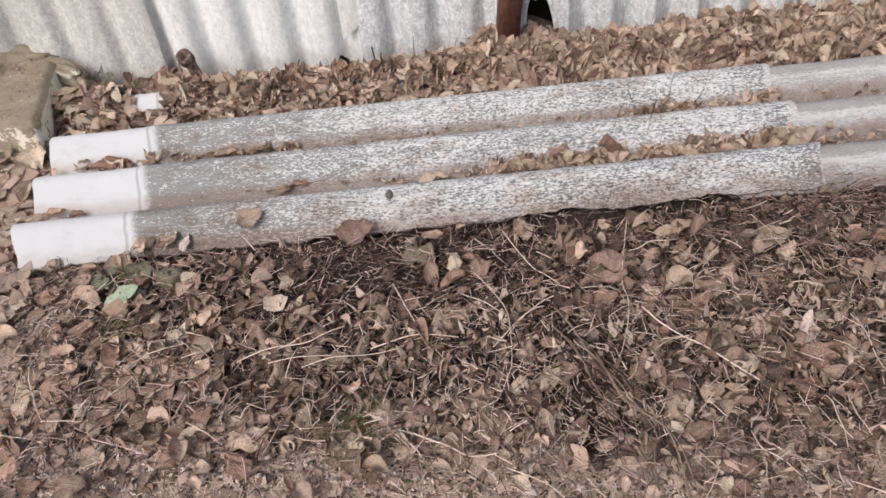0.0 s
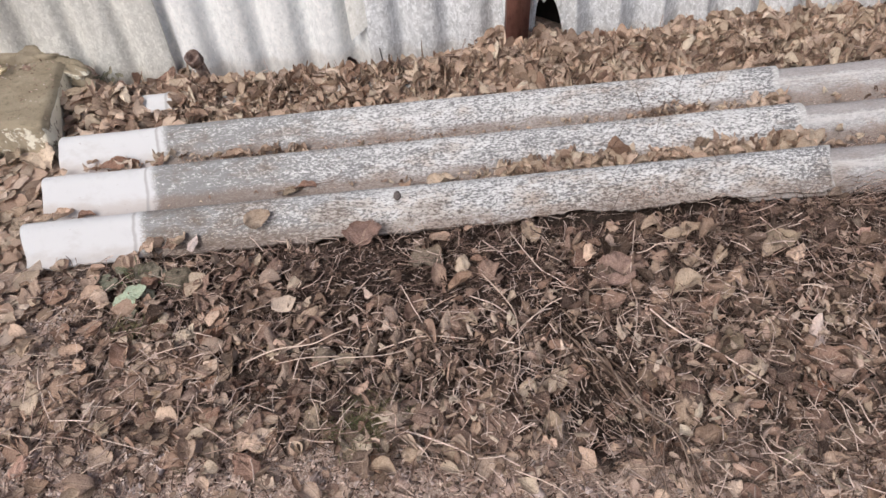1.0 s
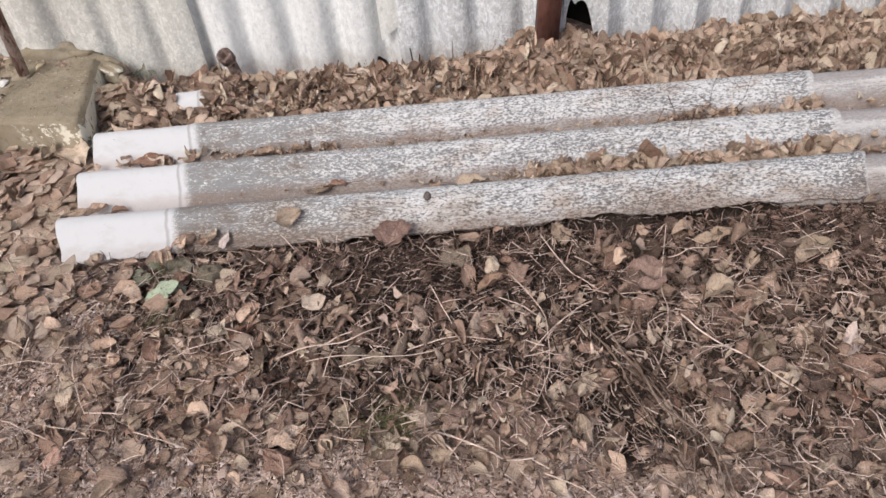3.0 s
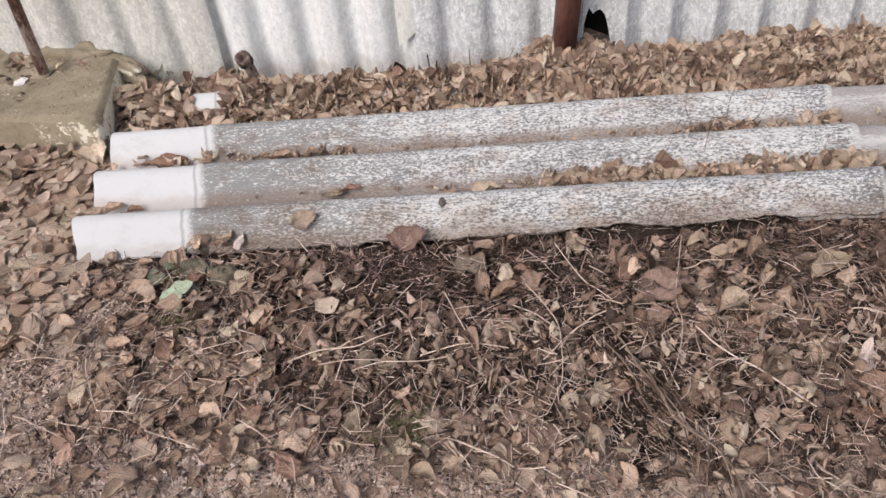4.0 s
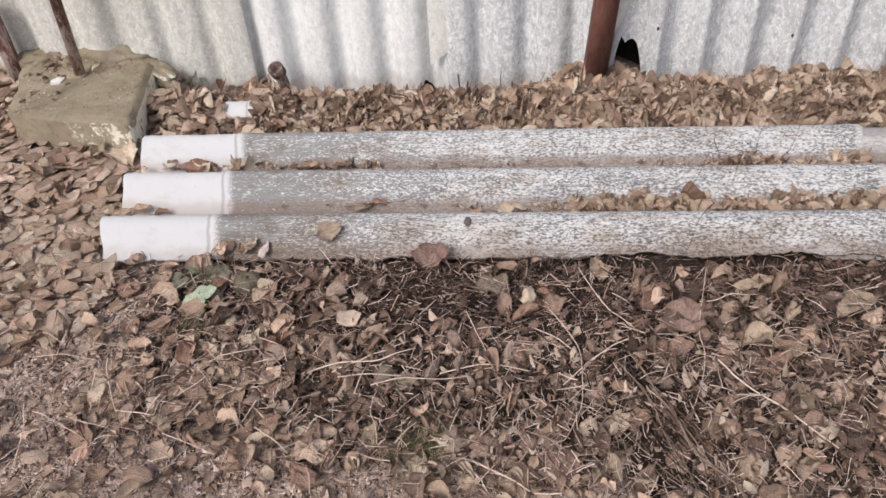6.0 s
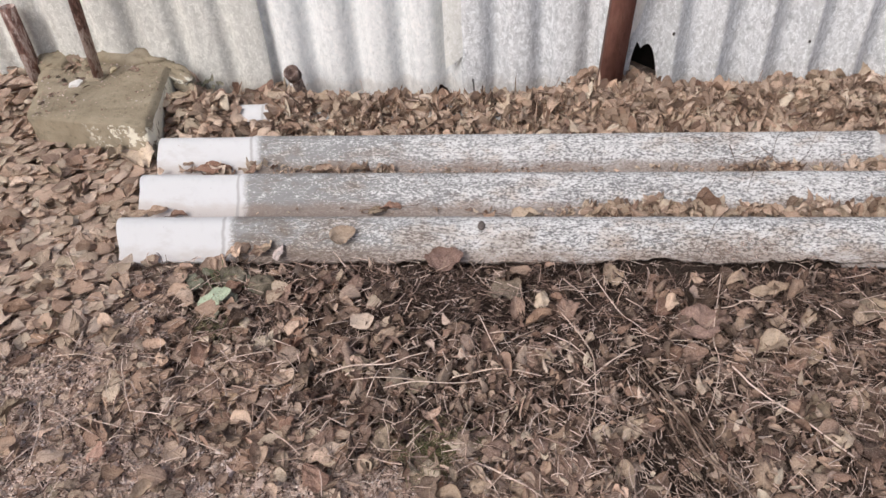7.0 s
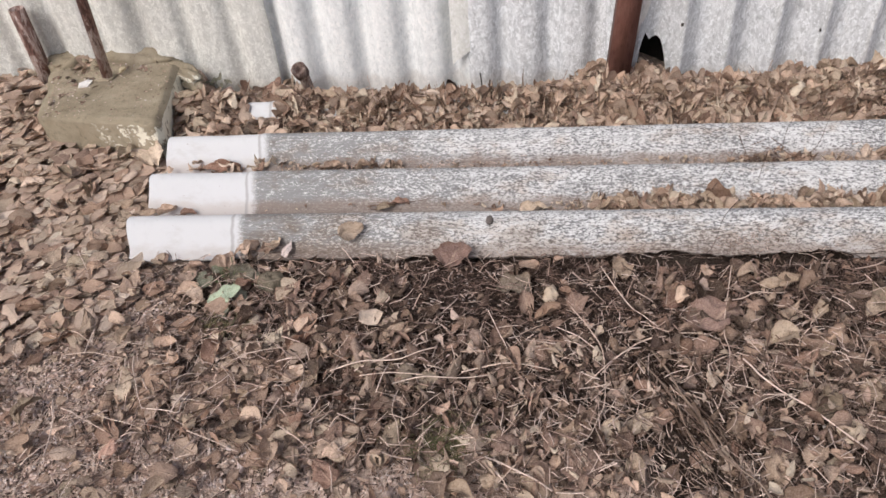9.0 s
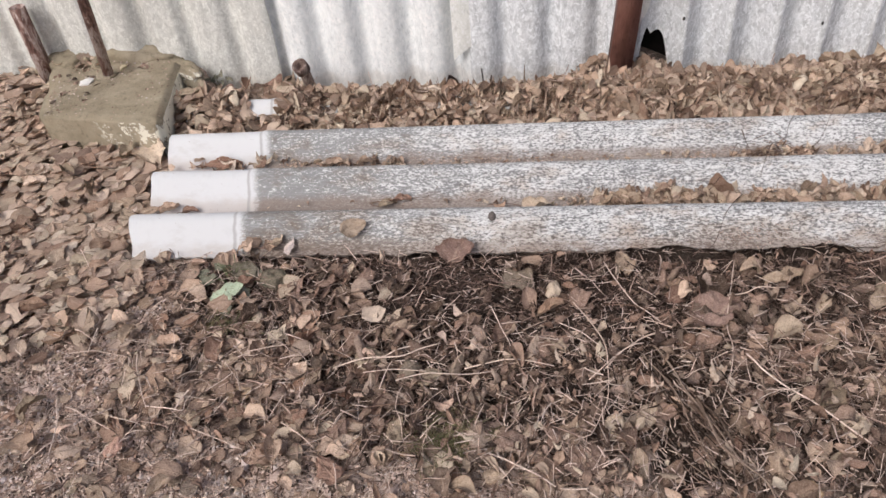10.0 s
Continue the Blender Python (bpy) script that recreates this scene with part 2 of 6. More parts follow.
def fence_material(name, light, dark, warm):
    g = Graph(name, 0.9, spec=0.2)
    tall, p = g.place((1, 1, 0.5)), g.place()
    a, b, c = g.noise(tall, 75, 6, 0.7, 0.4), g.noise(g.place((1, 1, 0.35)), 12, 4, 0.6), g.noise(g.place((1, 1, 0.6)), 300, 4, 0.7)
    half = tuple((u + v) / 2 for u, v in zip(light, dark))
    col = g.ramp(a, [(0.36, dark), (0.5, half), (0.62, light)])
    col = g.mix(g.step(b, 0.42, 0.66, 0, 0.5), col, warm)
    col = g.mix(g.step(c, 0.57, 0.68, 0, 0.5), col, dark)
    col = g.mix(g.step(c, 0.34, 0.43, 0.55, 0), col, (0.84, 0.84, 0.84))
    flake = g.noise(g.place((1, 1, 0.7)), 115, 5, 0.7, 0.9)
    col = g.mix(g.step(flake, 0.54, 0.585, 0, 0.75), col, tuple(min(0.9, v * 1.14) for v in light))
    col = g.mix(g.step(flake, 0.36, 0.42, 0.5, 0), col, tuple(v * 0.72 for v in dark))
    low = g.math("ADD", g.axis(2), g.math("MULTIPLY", g.math("SUBTRACT", g.noise(p, 24, 4, 0.7), 0.5), 0.06))
    col = g.mix(g.step(low, 0.01, 0.04, 0.3, 0), col, (0.36, 0.31, 0.26))
    return g.done(col, g.math("ADD", g.math("ADD", a, flake), g.math("MULTIPLY", c, 0.5)), 0.45, 0.002)


def rust_material(name, tones, rough=0.75, scale=60, worn=0.0):
    g = Graph(name, rough, 0.15)
    p = g.place((1, 1, 0.3))
    a, b = g.noise(p, scale, 6, 0.7, 0.4), g.noise(p, scale * 6, 4, 0.7)
    col = g.ramp(a, [(0.4, tones[0]), (0.5, tones[1]), (0.6, tones[2])])
    col = g.mix(g.step(b, 0.5, 0.72, 0, 0.5), col, tuple(v * 0.5 for v in tones[0]))
    if worn:
        # old paint flaked off in long patches, bare pale metal and chalky spots
        patch = g.noise(g.place((1, 1, 0.3)), 42, 5, 0.7, 0.5)
        col = g.mix(g.step(patch, 0.47, 0.53, 0, worn), col, g.ramp(b, [(0.4, (0.34, 0.25, 0.22)), (0.6, (0.6, 0.53, 0.5))]))
        col = g.mix(g.step(patch, 0.38, 0.44, worn, 0), col, (0.055, 0.032, 0.028))
    return g.done(col, g.math("ADD", a, b), 0.4, 0.0015)


def concrete_material():
    g = Graph("mossy_concrete", 0.95, spec=0.15)
    p = g.place()
    a, b, c = g.noise(p, 9, 5, 0.65), g.noise(p, 75, 6, 0.7), g.noise(p, 330, 4, 0.7)
    col = g.ramp(a, [(0.34, (0.26, 0.22, 0.158)), (0.52, (0.35, 0.3, 0.222)), (0.7, (0.43, 0.37, 0.28))])
    col = g.mix(g.step(b, 0.5, 0.7, 0, 0.55), col, (0.14, 0.12, 0.08))
    col = g.mix(g.step(c, 0.62, 0.72, 0, 0.6), col, (0.6, 0.54, 0.42))
    # flaked limewash on the upright faces
    up = g.node("SeparateXYZ")
    g.l.new(g.node("NewGeometry").outputs["Normal"], up.inputs[0])
    side = g.step(up.outputs[2], 0.35, 0.7, 1, 0)
    part_of = g.step(g.math("ADD", g.axis(0), g.math("MULTIPLY", b, 0.12)), -0.17, -0.11)
    facing = g.step(up.outputs[0], 0.4, 0.8, -0.03, 0.085)
    flake = g.math("MULTIPLY", g.math("MULTIPLY", g.step(g.math("ADD", g.noise(p, 38, 5, 0.7), facing), 0.47, 0.53), side), g.math("MULTIPLY", part_of, g.step(g.axis(1), 0.56, 0.59, 1, 0)))
    col = g.mix(flake, col, (0.84, 0.81, 0.7))
    return g.done(col, g.math("ADD", b, g.math("MULTIPLY", c, 0.5)), 0.8, 0.005)


def plain_material(name, c1, c2, rough=0.8, scale=120, metal=0.0):
    g = Graph(name, rough, metal)
    n = g.noise(g.place(), scale, 4, 0.6)
    return g.done(g.mix(g.step(n, 0.35, 0.7), c1, c2), n, 0.3, 0.001)


TAN = [(0.58, 0.44, 0.35), (0.74, 0.6, 0.49), (0.36, 0.25, 0.195), (0.64, 0.5, 0.4), (0.82, 0.7, 0.59), (0.5, 0.372, 0.292), (0.24, 0.158, 0.123), (0.68, 0.545, 0.445), (0.2, 0.13, 0.1), (0.78, 0.645, 0.535)]
DULL = [(0.199, 0.135, 0.105), (0.433, 0.319, 0.253), (0.057, 0.0388, 0.0319), (0.319, 0.225, 0.173), (0.57, 0.45, 0.365), (0.114, 0.0787, 0.0638), (0.353, 0.271, 0.219), (0.228, 0.139, 0.103), (0.148, 0.103, 0.0821), (0.0912, 0.0627, 0.0502)]
PALE_TAN = [(0.588, 0.457, 0.37), (0.735, 0.598, 0.499), (0.441, 0.32, 0.255), (0.63, 0.493, 0.399), (0.819, 0.693, 0.593), (0.399, 0.284, 0.228), (0.672, 0.536, 0.436), (0.525, 0.391, 0.313), (0.315, 0.221, 0.179), (0.693, 0.578, 0.483)]
MID = [(0.488, 0.352, 0.276), (0.721, 0.567, 0.456), (0.297, 0.204, 0.158), (0.53, 0.398, 0.311), (0.784, 0.647, 0.53), (0.36, 0.252, 0.196), (0.572, 0.461, 0.375), (0.456, 0.302, 0.225), (0.212, 0.144, 0.114), (0.604, 0.464, 0.36)]
MIX = [(0.468, 0.338, 0.26), (0.091, 0.0611, 0.0481), (0.858, 0.696, 0.572), (0.26, 0.177, 0.138), (0.0585, 0.039, 0.0312), (0.598, 0.448, 0.358), (0.156, 0.104, 0.0806), (0.39, 0.28, 0.218), (0.052, 0.0351, 0.0273), (0.52, 0.37, 0.286)]
M = {
    "flakes": leaf_material("broken_leaf_flakes", MIX),
    "litter_mid": leaf_material("brown_tan_leaves", MID),
    "litter_left": leaf_material("pale_dry_leaves", PALE_TAN, thin=0.2, stain=0.55),
    "soil": soil_material(),
    "sheet": cement_sheet_material("weathered_cement_sheet", True),
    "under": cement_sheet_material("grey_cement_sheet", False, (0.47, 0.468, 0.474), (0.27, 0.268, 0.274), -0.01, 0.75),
    "fence_a": fence_material("fence_warm", (0.7, 0.705, 0.675), (0.5, 0.505, 0.48), (0.6, 0.6, 0.565)),
    "fence_b": fence_material("fence_pale", (0.86, 0.885, 0.895), (0.66, 0.685, 0.695), (0.79, 0.81, 0.815)),
    "fence_c": fence_material("fence_grey", (0.74, 0.76, 0.785), (0.42, 0.44, 0.46), (0.59, 0.605, 0.62)),
    "fence_d": fence_material("fence_dull", (0.72, 0.74, 0.765), (0.4, 0.417, 0.437), (0.53, 0.545, 0.56)),
    "fence_cream": fence_material("fence_cream", (0.82, 0.825, 0.79), (0.72, 0.725, 0.69), (0.78, 0.785, 0.75)),
    "post": rust_material("oxide_painted_steel", ((0.19, 0.088, 0.07), (0.25, 0.12, 0.096), (0.3, 0.155, 0.125)), 0.55, 25),
    "pipe_rust": rust_material("rusty_pipe", ((0.1, 0.056, 0.046), (0.19, 0.105, 0.086), (0.3, 0.2, 0.175)), 0.6, 55, 0.75),
    "old_pipe": rust_material("old_grey_pipe", ((0.1, 0.065, 0.058), (0.21, 0.15, 0.13), (0.36, 0.3, 0.27)), 0.85, 50),
    "concrete": concrete_material(),
    "litter_tan": leaf_material("dry_tan_leaves", TAN, thin=0.12, stain=0.8),
    "litter_dull": leaf_material("mouldering_leaves", DULL),
    "straw": fibre_material("straw", [(0.62, 0.485, 0.385), (0.29, 0.205, 0.16), (0.84, 0.715, 0.6), (0.12, 0.082, 0.064), (0.5, 0.378, 0.298)]),
    "straw_dull": fibre_material("dull_straw", [(0.03, 0.021, 0.017), (0.08, 0.055, 0.042), (0.018, 0.013, 0.011), (0.15, 0.105, 0.08), (0.035, 0.025, 0.02)]),
    "straw_brown": fibre_material("brown_fibre", [(0.22, 0.153, 0.122), (0.05, 0.034, 0.028), (0.42, 0.31, 0.25), (0.025, 0.017, 0.014), (0.28, 0.2, 0.162), (0.08, 0.055, 0.045)]),
    "straw_pale": fibre_material("pale_straw", [(0.66, 0.54, 0.43), (0.8, 0.69, 0.58)]),
    "twig": fibre_material("brown_twig", [(0.17, 0.115, 0.085), (0.24, 0.165, 0.12)]),
    "twig_dark": fibre_material("dark_twig", [(0.085, 0.062, 0.05), (0.13, 0.1, 0.08)]),
    "stalk": fibre_material("dead_stalk", [(0.2, 0.15, 0.115), (0.32, 0.25, 0.19)]),
    "grit": fibre_material("grit", [(0.44, 0.33, 0.25), (0.19, 0.13, 0.1), (0.6, 0.48, 0.38), (0.3, 0.21, 0.16), (0.74, 0.65, 0.56), (0.12, 0.08, 0.063), (0.38, 0.27, 0.2)]),
    "grit_pale": fibre_material("pale_grit", [(0.52, 0.41, 0.32), (0.2, 0.135, 0.1), (0.74, 0.62, 0.52), (0.36, 0.25, 0.19), (0.82, 0.75, 0.68), (0.1, 0.068, 0.053), (0.48, 0.36, 0.28)]),
    "red_crumbs": fibre_material("red_crumbs", [(0.26, 0.135, 0.105), (0.36, 0.2, 0.155), (0.19, 0.1, 0.078), (0.42, 0.26, 0.2)]),
    "grass": fibre_material("grass", [(0.16, 0.17, 0.08), (0.3, 0.26, 0.15), (0.12, 0.14, 0.065)]),
    "weed": leaf_material("weed_leaf", [(0.42, 0.51, 0.38), (0.45, 0.54, 0.4)], 0.55, 0.3),
    "weed_dull": leaf_material("dull_weed_leaf", [(0.18, 0.19, 0.14), (0.24, 0.23, 0.175)], 0.65, 0.3),
    "weed_stem": plain_material("weed_stem", (0.13, 0.16, 0.075), (0.19, 0.2, 0.11)),
    "nail": plain_material("dark_nail", (0.035, 0.03, 0.028), (0.07, 0.06, 0.055), 0.7),
    "nail_cap": plain_material("worn_nail_cap", (0.1, 0.083, 0.076), (0.19, 0.165, 0.155), 0.75, 300),
    "clod": fibre_material("soil_clod", [(0.42, 0.32, 0.26), (0.6, 0.49, 0.41), (0.5, 0.385, 0.315), (0.74, 0.66, 0.6)]),
    "chip": plain_material("white_chip", (0.78, 0.77, 0.76), (0.68, 0.66, 0.63)),
    "cream": plain_material("cream_stone", (0.6, 0.52, 0.36), (0.45, 0.38, 0.26)),
    # near-black colour that stands in for shade behind the fence holes
    "backing": plain_material("near_black_backing", (0.02, 0.018, 0.016), (0.035, 0.03, 0.027), 0.9, 30),
}
for key, tones in {
    "red": [(0.22, 0.146, 0.118), (0.27, 0.186, 0.152)], "redbig": [(0.29, 0.205, 0.168), (0.27, 0.19, 0.152)], "grey": [(0.2, 0.16, 0.125), (0.24, 0.19, 0.15)],
    "greytan": [(0.3, 0.23, 0.175), (0.4, 0.32, 0.25), (0.34, 0.26, 0.2)], "pale": [(0.56, 0.435, 0.345), (0.64, 0.51, 0.415)], "tan": [(0.39, 0.285, 0.22), (0.46, 0.345, 0.27)],
    "dark": [(0.09, 0.06, 0.046), (0.12, 0.08, 0.062)], "rust": [(0.26, 0.166, 0.122), (0.31, 0.2, 0.15)], "brown": [(0.24, 0.165, 0.128), (0.3, 0.212, 0.165)],
    "greygreen": [(0.15, 0.145, 0.11), (0.18, 0.165, 0.125)], "yellow": [(0.37, 0.29, 0.2), (0.41, 0.325, 0.225)], "pink": [(0.52, 0.35, 0.28), (0.56, 0.4, 0.32)],
    "orange": [(0.36, 0.2, 0.135), (0.4, 0.23, 0.155)], "white": [(0.74, 0.66, 0.6), (0.7, 0.62, 0.57)],
}.items():
    M[key] = leaf_material("leaf_" + key, [tuple(min(0.84, 1.12 * v) for v in c) for c in tones])


# ---- helpers for building ----
rng = np.random.default_rng(7)


def thing(name, at=(0, 0, 0), turn=0.0):
    ob = new(name)
    ob.empty_display_size = 0.05
    ob.matrix_world = pose(*at, 0, 0, turn)
    return ob


def part(name, bm, material, parent, label="", smooth=True):
    me = bpy.data.meshes.new(name)
    bm.to_mesh(me)
    bm.free()
    me.materials.append(material)
    if smooth:
        me.polygons.foreach_set("use_smooth", [True] * len(me.polygons))
    ob = new(name, me)
    ob.parent = parent
    return tagged(ob, label)


def mesh_from(name, verts, faces, material, uv=None, smooth=True):
    """One mesh of quads from arrays of vertices and of corner indices."""
    verts, faces = np.asarray(verts, np.float32), np.asarray(faces, np.int32)
    me = bpy.data.meshes.new(name)
    k = faces.shape[1]
    me.vertices.add(len(verts))
    me.vertices.foreach_set("co", verts.ravel())
    me.loops.add(faces.size)
    me.loops.foreach_set("vertex_index", faces.ravel())
    me.polygons.add(len(faces))
    me.polygons.foreach_set("loop_start", np.arange(0, faces.size, k, dtype=np.int32))
    if uv is not None:
        lay = me.uv_layers.new(name="UVMap")
        lay.data.foreach_set("uv", np.asarray(uv, np.float32)[faces.ravel()].ravel())
    me.update(calc_edges=True)
    me.validate()
    me.polygons.foreach_set("use_smooth", [smooth] * len(me.polygons))
    me.materials.append(material)
    return me


def grid_faces(rows, cols):
    i = np.arange(rows - 1)[:, None] * cols + np.arange(cols - 1)[None, :]
    i = i.ravel()
    return np.stack([i, i + 1, i + cols + 1, i + cols], 1)


def smoothstep(x, a, b):
    t = np.clip((np.asarray(x, float) - a) / (b - a), 0, 1)
    return t * t * (3 - 2 * t)


def waves(x, y, f, seed):
    """Smooth uneven noise in about -1..1."""
    r = np.random.default_rng(seed)
    out = 0
    for k in range(5):
        a, b, c = r.uniform(0, 6.28, 3)
        out = out + np.sin(f * (x * np.cos(a) + y * np.sin(a)) * (0.7 + 0.35 * k) + b) / (1 + 0.5 * k)
    return out / 2.2


def hump(x, c, w):
    return np.exp(-((np.asarray(x, float) - c) / w) ** 2)


# ---- lie of the land ----
CREST = 0.012  # line of the first crest, and its slight turn
PITCH = 0.15


def ground_height(x, y):
    h = 0.004 * waves(x, y, 9, 1) + 0.003 * waves(x, y, 31, 2) + 0.0018 * waves(x, y, 95, 3)
    h = h - 0.018 * smoothstep(y, -0.1, 0.02)
    # swept-up litter along the fence
    heap = 0.05 * hump(y, 0.49, 0.06) * smoothstep(x, 0.19, 0.3)
    heap = heap + 0.03 * hump(y, 0.5, 0.09) * (1 - smoothstep(x, 0.1, 0.25)) * smoothstep(x, -0.06, 0.02)
    lift = 0.08 * hump(x, 0.99, 0.14) - 0.012 * hump(x, 0.72, 0.07) - 0.015 * hump(x, 1.27, 0.07) + 0.065 * smoothstep(x, 1.3, 1.45) + 0.015 * hump(x, 0.42, 0.08) + 0.032 * hump(x, 1.1, 0.05)
    heap = heap + (lift - 0.045 - 0.026 * (1 - smoothstep(x, 0.78, 0.92))) * smoothstep(y, 0.48, 0.63) * smoothstep(x, 0.2, 0.4)
    h = h + heap + 0.022 * smoothstep(y, 0.08, 0.3) * (1 - smoothstep(x, -0.12, -0.02))
    h = h + 0.07 * hump(x, -0.09, 0.05) * smoothstep(y, 0.54, 0.62)
    h = h + 0.045 * smoothstep(-x, 0.38, 0.5) * smoothstep(y, 0.32, 0.5)
    # hollow where the dead stalks spring from the soil
    h = h - 0.03 * hump(x, 1.025, 0.055) * hump(y, -0.485, 0.06)
    # hollow under the broken front edge
    return h - 0.012 * hump(y, -0.05, 0.035) * (hump(x, 1.05, 0.16) + 0.6 * hump(x, 0.62, 0.08))


def sheet_height(x, y):
    return 0.037 + 0.025 * np.cos(2 * np.pi * (y - CREST - 0.012 * x) / PITCH)


def bare(x, y):
    """1 where the trodden soil shows, 0 under litter."""
    e = 0.035 * waves(x, y, 14, 5)
    low = 0.95 * smoothstep(-y + e + 0.06 - 0.165 * smoothstep(x, 0.35, 1.2), 0.46, 0.56)
    left = smoothstep(-x + e, -0.17, -0.09) * smoothstep(-y + e, 0.1, 0.19)
    return np.clip(np.maximum(low, left), 0, 1)


def damp(x, y):
    """1 in the black rotting bed before the sheets, 0 on the drier litter towards the path."""
    e = 0.05 * waves(x, y, 11, 8)
    return smoothstep(y + e + 0.16 * smoothstep(x, 0.85, 1.1), -0.37, -0.22) * smoothstep(x + e, 0.28, 0.5)


def rot(x, y):
    """1 on the black, nearly leafless patch of humus close to the sheets, and in the stalk hollow."""
    e = 0.04 * waves(x, y, 13, 18)
    patch = smoothstep(x + e, 0.5, 0.62) * (1 - smoothstep(x + e, 0.92, 1.08)) * smoothstep(y + e, -0.3, -0.2)
    return np.maximum(patch, smoothstep(hump(x + 0.4 * e, 1.025, 0.06) * hump(y, -0.485, 0.075), 0.3, 0.6))


def build_ground():
    core_x, core_y = np.linspace(-1.0, 2.4, 420), np.linspace(-1.0, 0.9, 240)
    far = np.array([0.3, 1, 3, 8, 20, 60, 200, 600.0])
    xs = np.concatenate([core_x[0] - far[::-1], core_x, core_x[-1] + far])
    ys = np.concatenate([core_y[0] - far[::-1], core_y, core_y[-1] + far])
    X, Y = np.meshgrid(xs, ys)
    inside = smoothstep(X, -2, -1) * (1 - smoothstep(X, 2.4, 3.4)) * smoothstep(Y, -2, -1) * (1 - smoothstep(Y, 0.7, 0.9))
    Z = ground_height(X, Y) * inside + 0.0015 * waves(X, Y, 260, 9) * inside
    me = mesh_from("ground", np.stack([X, Y, Z], 2).reshape(-1, 3), grid_faces(len(ys), len(xs)), M["soil"])
    tagged(new("ground", me), "trodden brown soil strewn with crumbs of debris", "ground", kind="structure")


build_ground()


# ---- sheets of corrugated cement lying on the ground ----
def closed(name, top, low, f, rim, material):
    """Two faces of a sheet and a rim with crisp corners between them."""
    n, m = len(top), len(rim)
    a = 2 * n + np.arange(m)
    b = np.roll(a, -1)
    sides = np.stack([a, a + m, b + m, b], 1)
    return mesh_from(name, np.concatenate([top, low, top[rim], low[rim]]), np.concatenate([f, f[:, ::-1] + n, sides]), material)


def slab(name, X, Y, Z, thick, material):
    """A curved slab: the grid and its lower face, closed round the rim."""
    r, c = X.shape
    top = np.stack([X, Y, Z], 2).reshape(-1, 3)
    gy, gx = np.gradient(Z)
    dy = np.gradient(Y)[0] + 1e-9
    slope = gy / dy
    nrm = np.sqrt(1 + slope ** 2)
    low = np.stack([X, Y + thick * slope / nrm, Z - thick / nrm], 2).reshape(-1, 3)
    f = grid_faces(r, c)
    n = r * c
    rim = np.concatenate([np.arange(c), np.arange(1, r) * c + c - 1, (r - 1) * c + np.arange(c - 2, -1, -1), np.arange(r - 2, 0, -1) * c])
    return closed(name, top, low, f, rim, material)


def ground_sheet(name, x0, x1, drop, skew0, skew1, ragged, seed, material, step):
    nx, ny = int((x1 - x0) / 0.006), 96
    s = np.linspace(0, 1, nx)[None, :]
    v = np.linspace(0, 1, ny)[:, None]
    xm = x0 + (x1 - x0) * s
    front = -0.055 + 0.012 * xm + ragged * (0.004 * waves(xm, 0 * xm, 23, seed) + 0.003 * waves(xm, 0 * xm, 110, seed + 1) + 0.0015 * waves(xm, 0 * xm, 420, seed + 5))
    front = front + ragged * (0.006 * hump(xm, 1.02, 0.07) + 0.004 * hump(xm, 0.62, 0.05) + 0.005 * hump(xm, 1.3, 0.09)) * (xm > 0.3)
    front = front * (0 * v + 1) if ragged else front
    back = 0.53
    Y = front + (back - front) * v
    chip = 0.003 * waves(Y * 1.0, 0 * Y, 90, seed + 2)
    X = xm + (1 - s) * (-skew0 * Y) + s * (-skew1 * Y) + chip * (np.exp(-s * 200) + np.exp(-(1 - s) * 200))
    if step:
        X = X + smoothstep(s, 0.97, 1) * (0.004 * waves(Y, 0 * Y, 150, seed + 6) - 0.012) * smoothstep(-Y, -0.06, -0.01)
    X = X + (1 - smoothstep(s, 0, 0.03)) * 0.009 * smoothstep(-Y, -0.01, 0.055)
    Z = sheet_height(X, Y) - drop + 0.0008 * waves(X, Y, 40, seed + 3)
    if step:
        Z = Z + 0.0022 * smoothstep(X + 0.09 * Y, 0.212, 0.226)
    return slab(name, X, Y, Z, 0.0062, material)


def nail_plug(at, size, parent, tilt=(0, 0, 0), look_of="nail"):
    bm = bmesh.new()
    bmesh.ops.create_cone(bm, segments=10, radius1=size, radius2=size * 0.8, depth=size * 0.5, cap_ends=True)
    bmesh.ops.transform(bm, matrix=pose(*at, *tilt) @ Matrix.Diagonal((1, 1.5, 1, 1)), verts=bm.verts)
    return part("nail_head", bm, M[look_of], parent, "dark rusted nail head")


upper = thing("corrugated_sheet")
tagged(upper, "weathered white-speckled grey corrugated cement sheet with clean white end", "roofing sheet", "sheets on the ground")
upper_body = new("sheet_body", ground_sheet("sheet_body", 0.0, 1.556, 0.0, 0.085, 0.0, 1.0, 21, M["sheet"], True))
upper_body.parent = upper
nail_plug((0.728, 0.008, 0.0612), 0.0078, upper, (10, 0, 0), "nail_cap")
nail_plug((1.273, 0.332, 0.0598), 0.004, upper)
lower = thing("corrugated_sheet")
tagged(lower, "smoother grey-brown corrugated cement sheet tucked under the end of another", "roofing sheet", "sheets on the ground")
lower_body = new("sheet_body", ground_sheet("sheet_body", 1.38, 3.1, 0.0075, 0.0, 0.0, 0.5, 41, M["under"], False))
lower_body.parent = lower


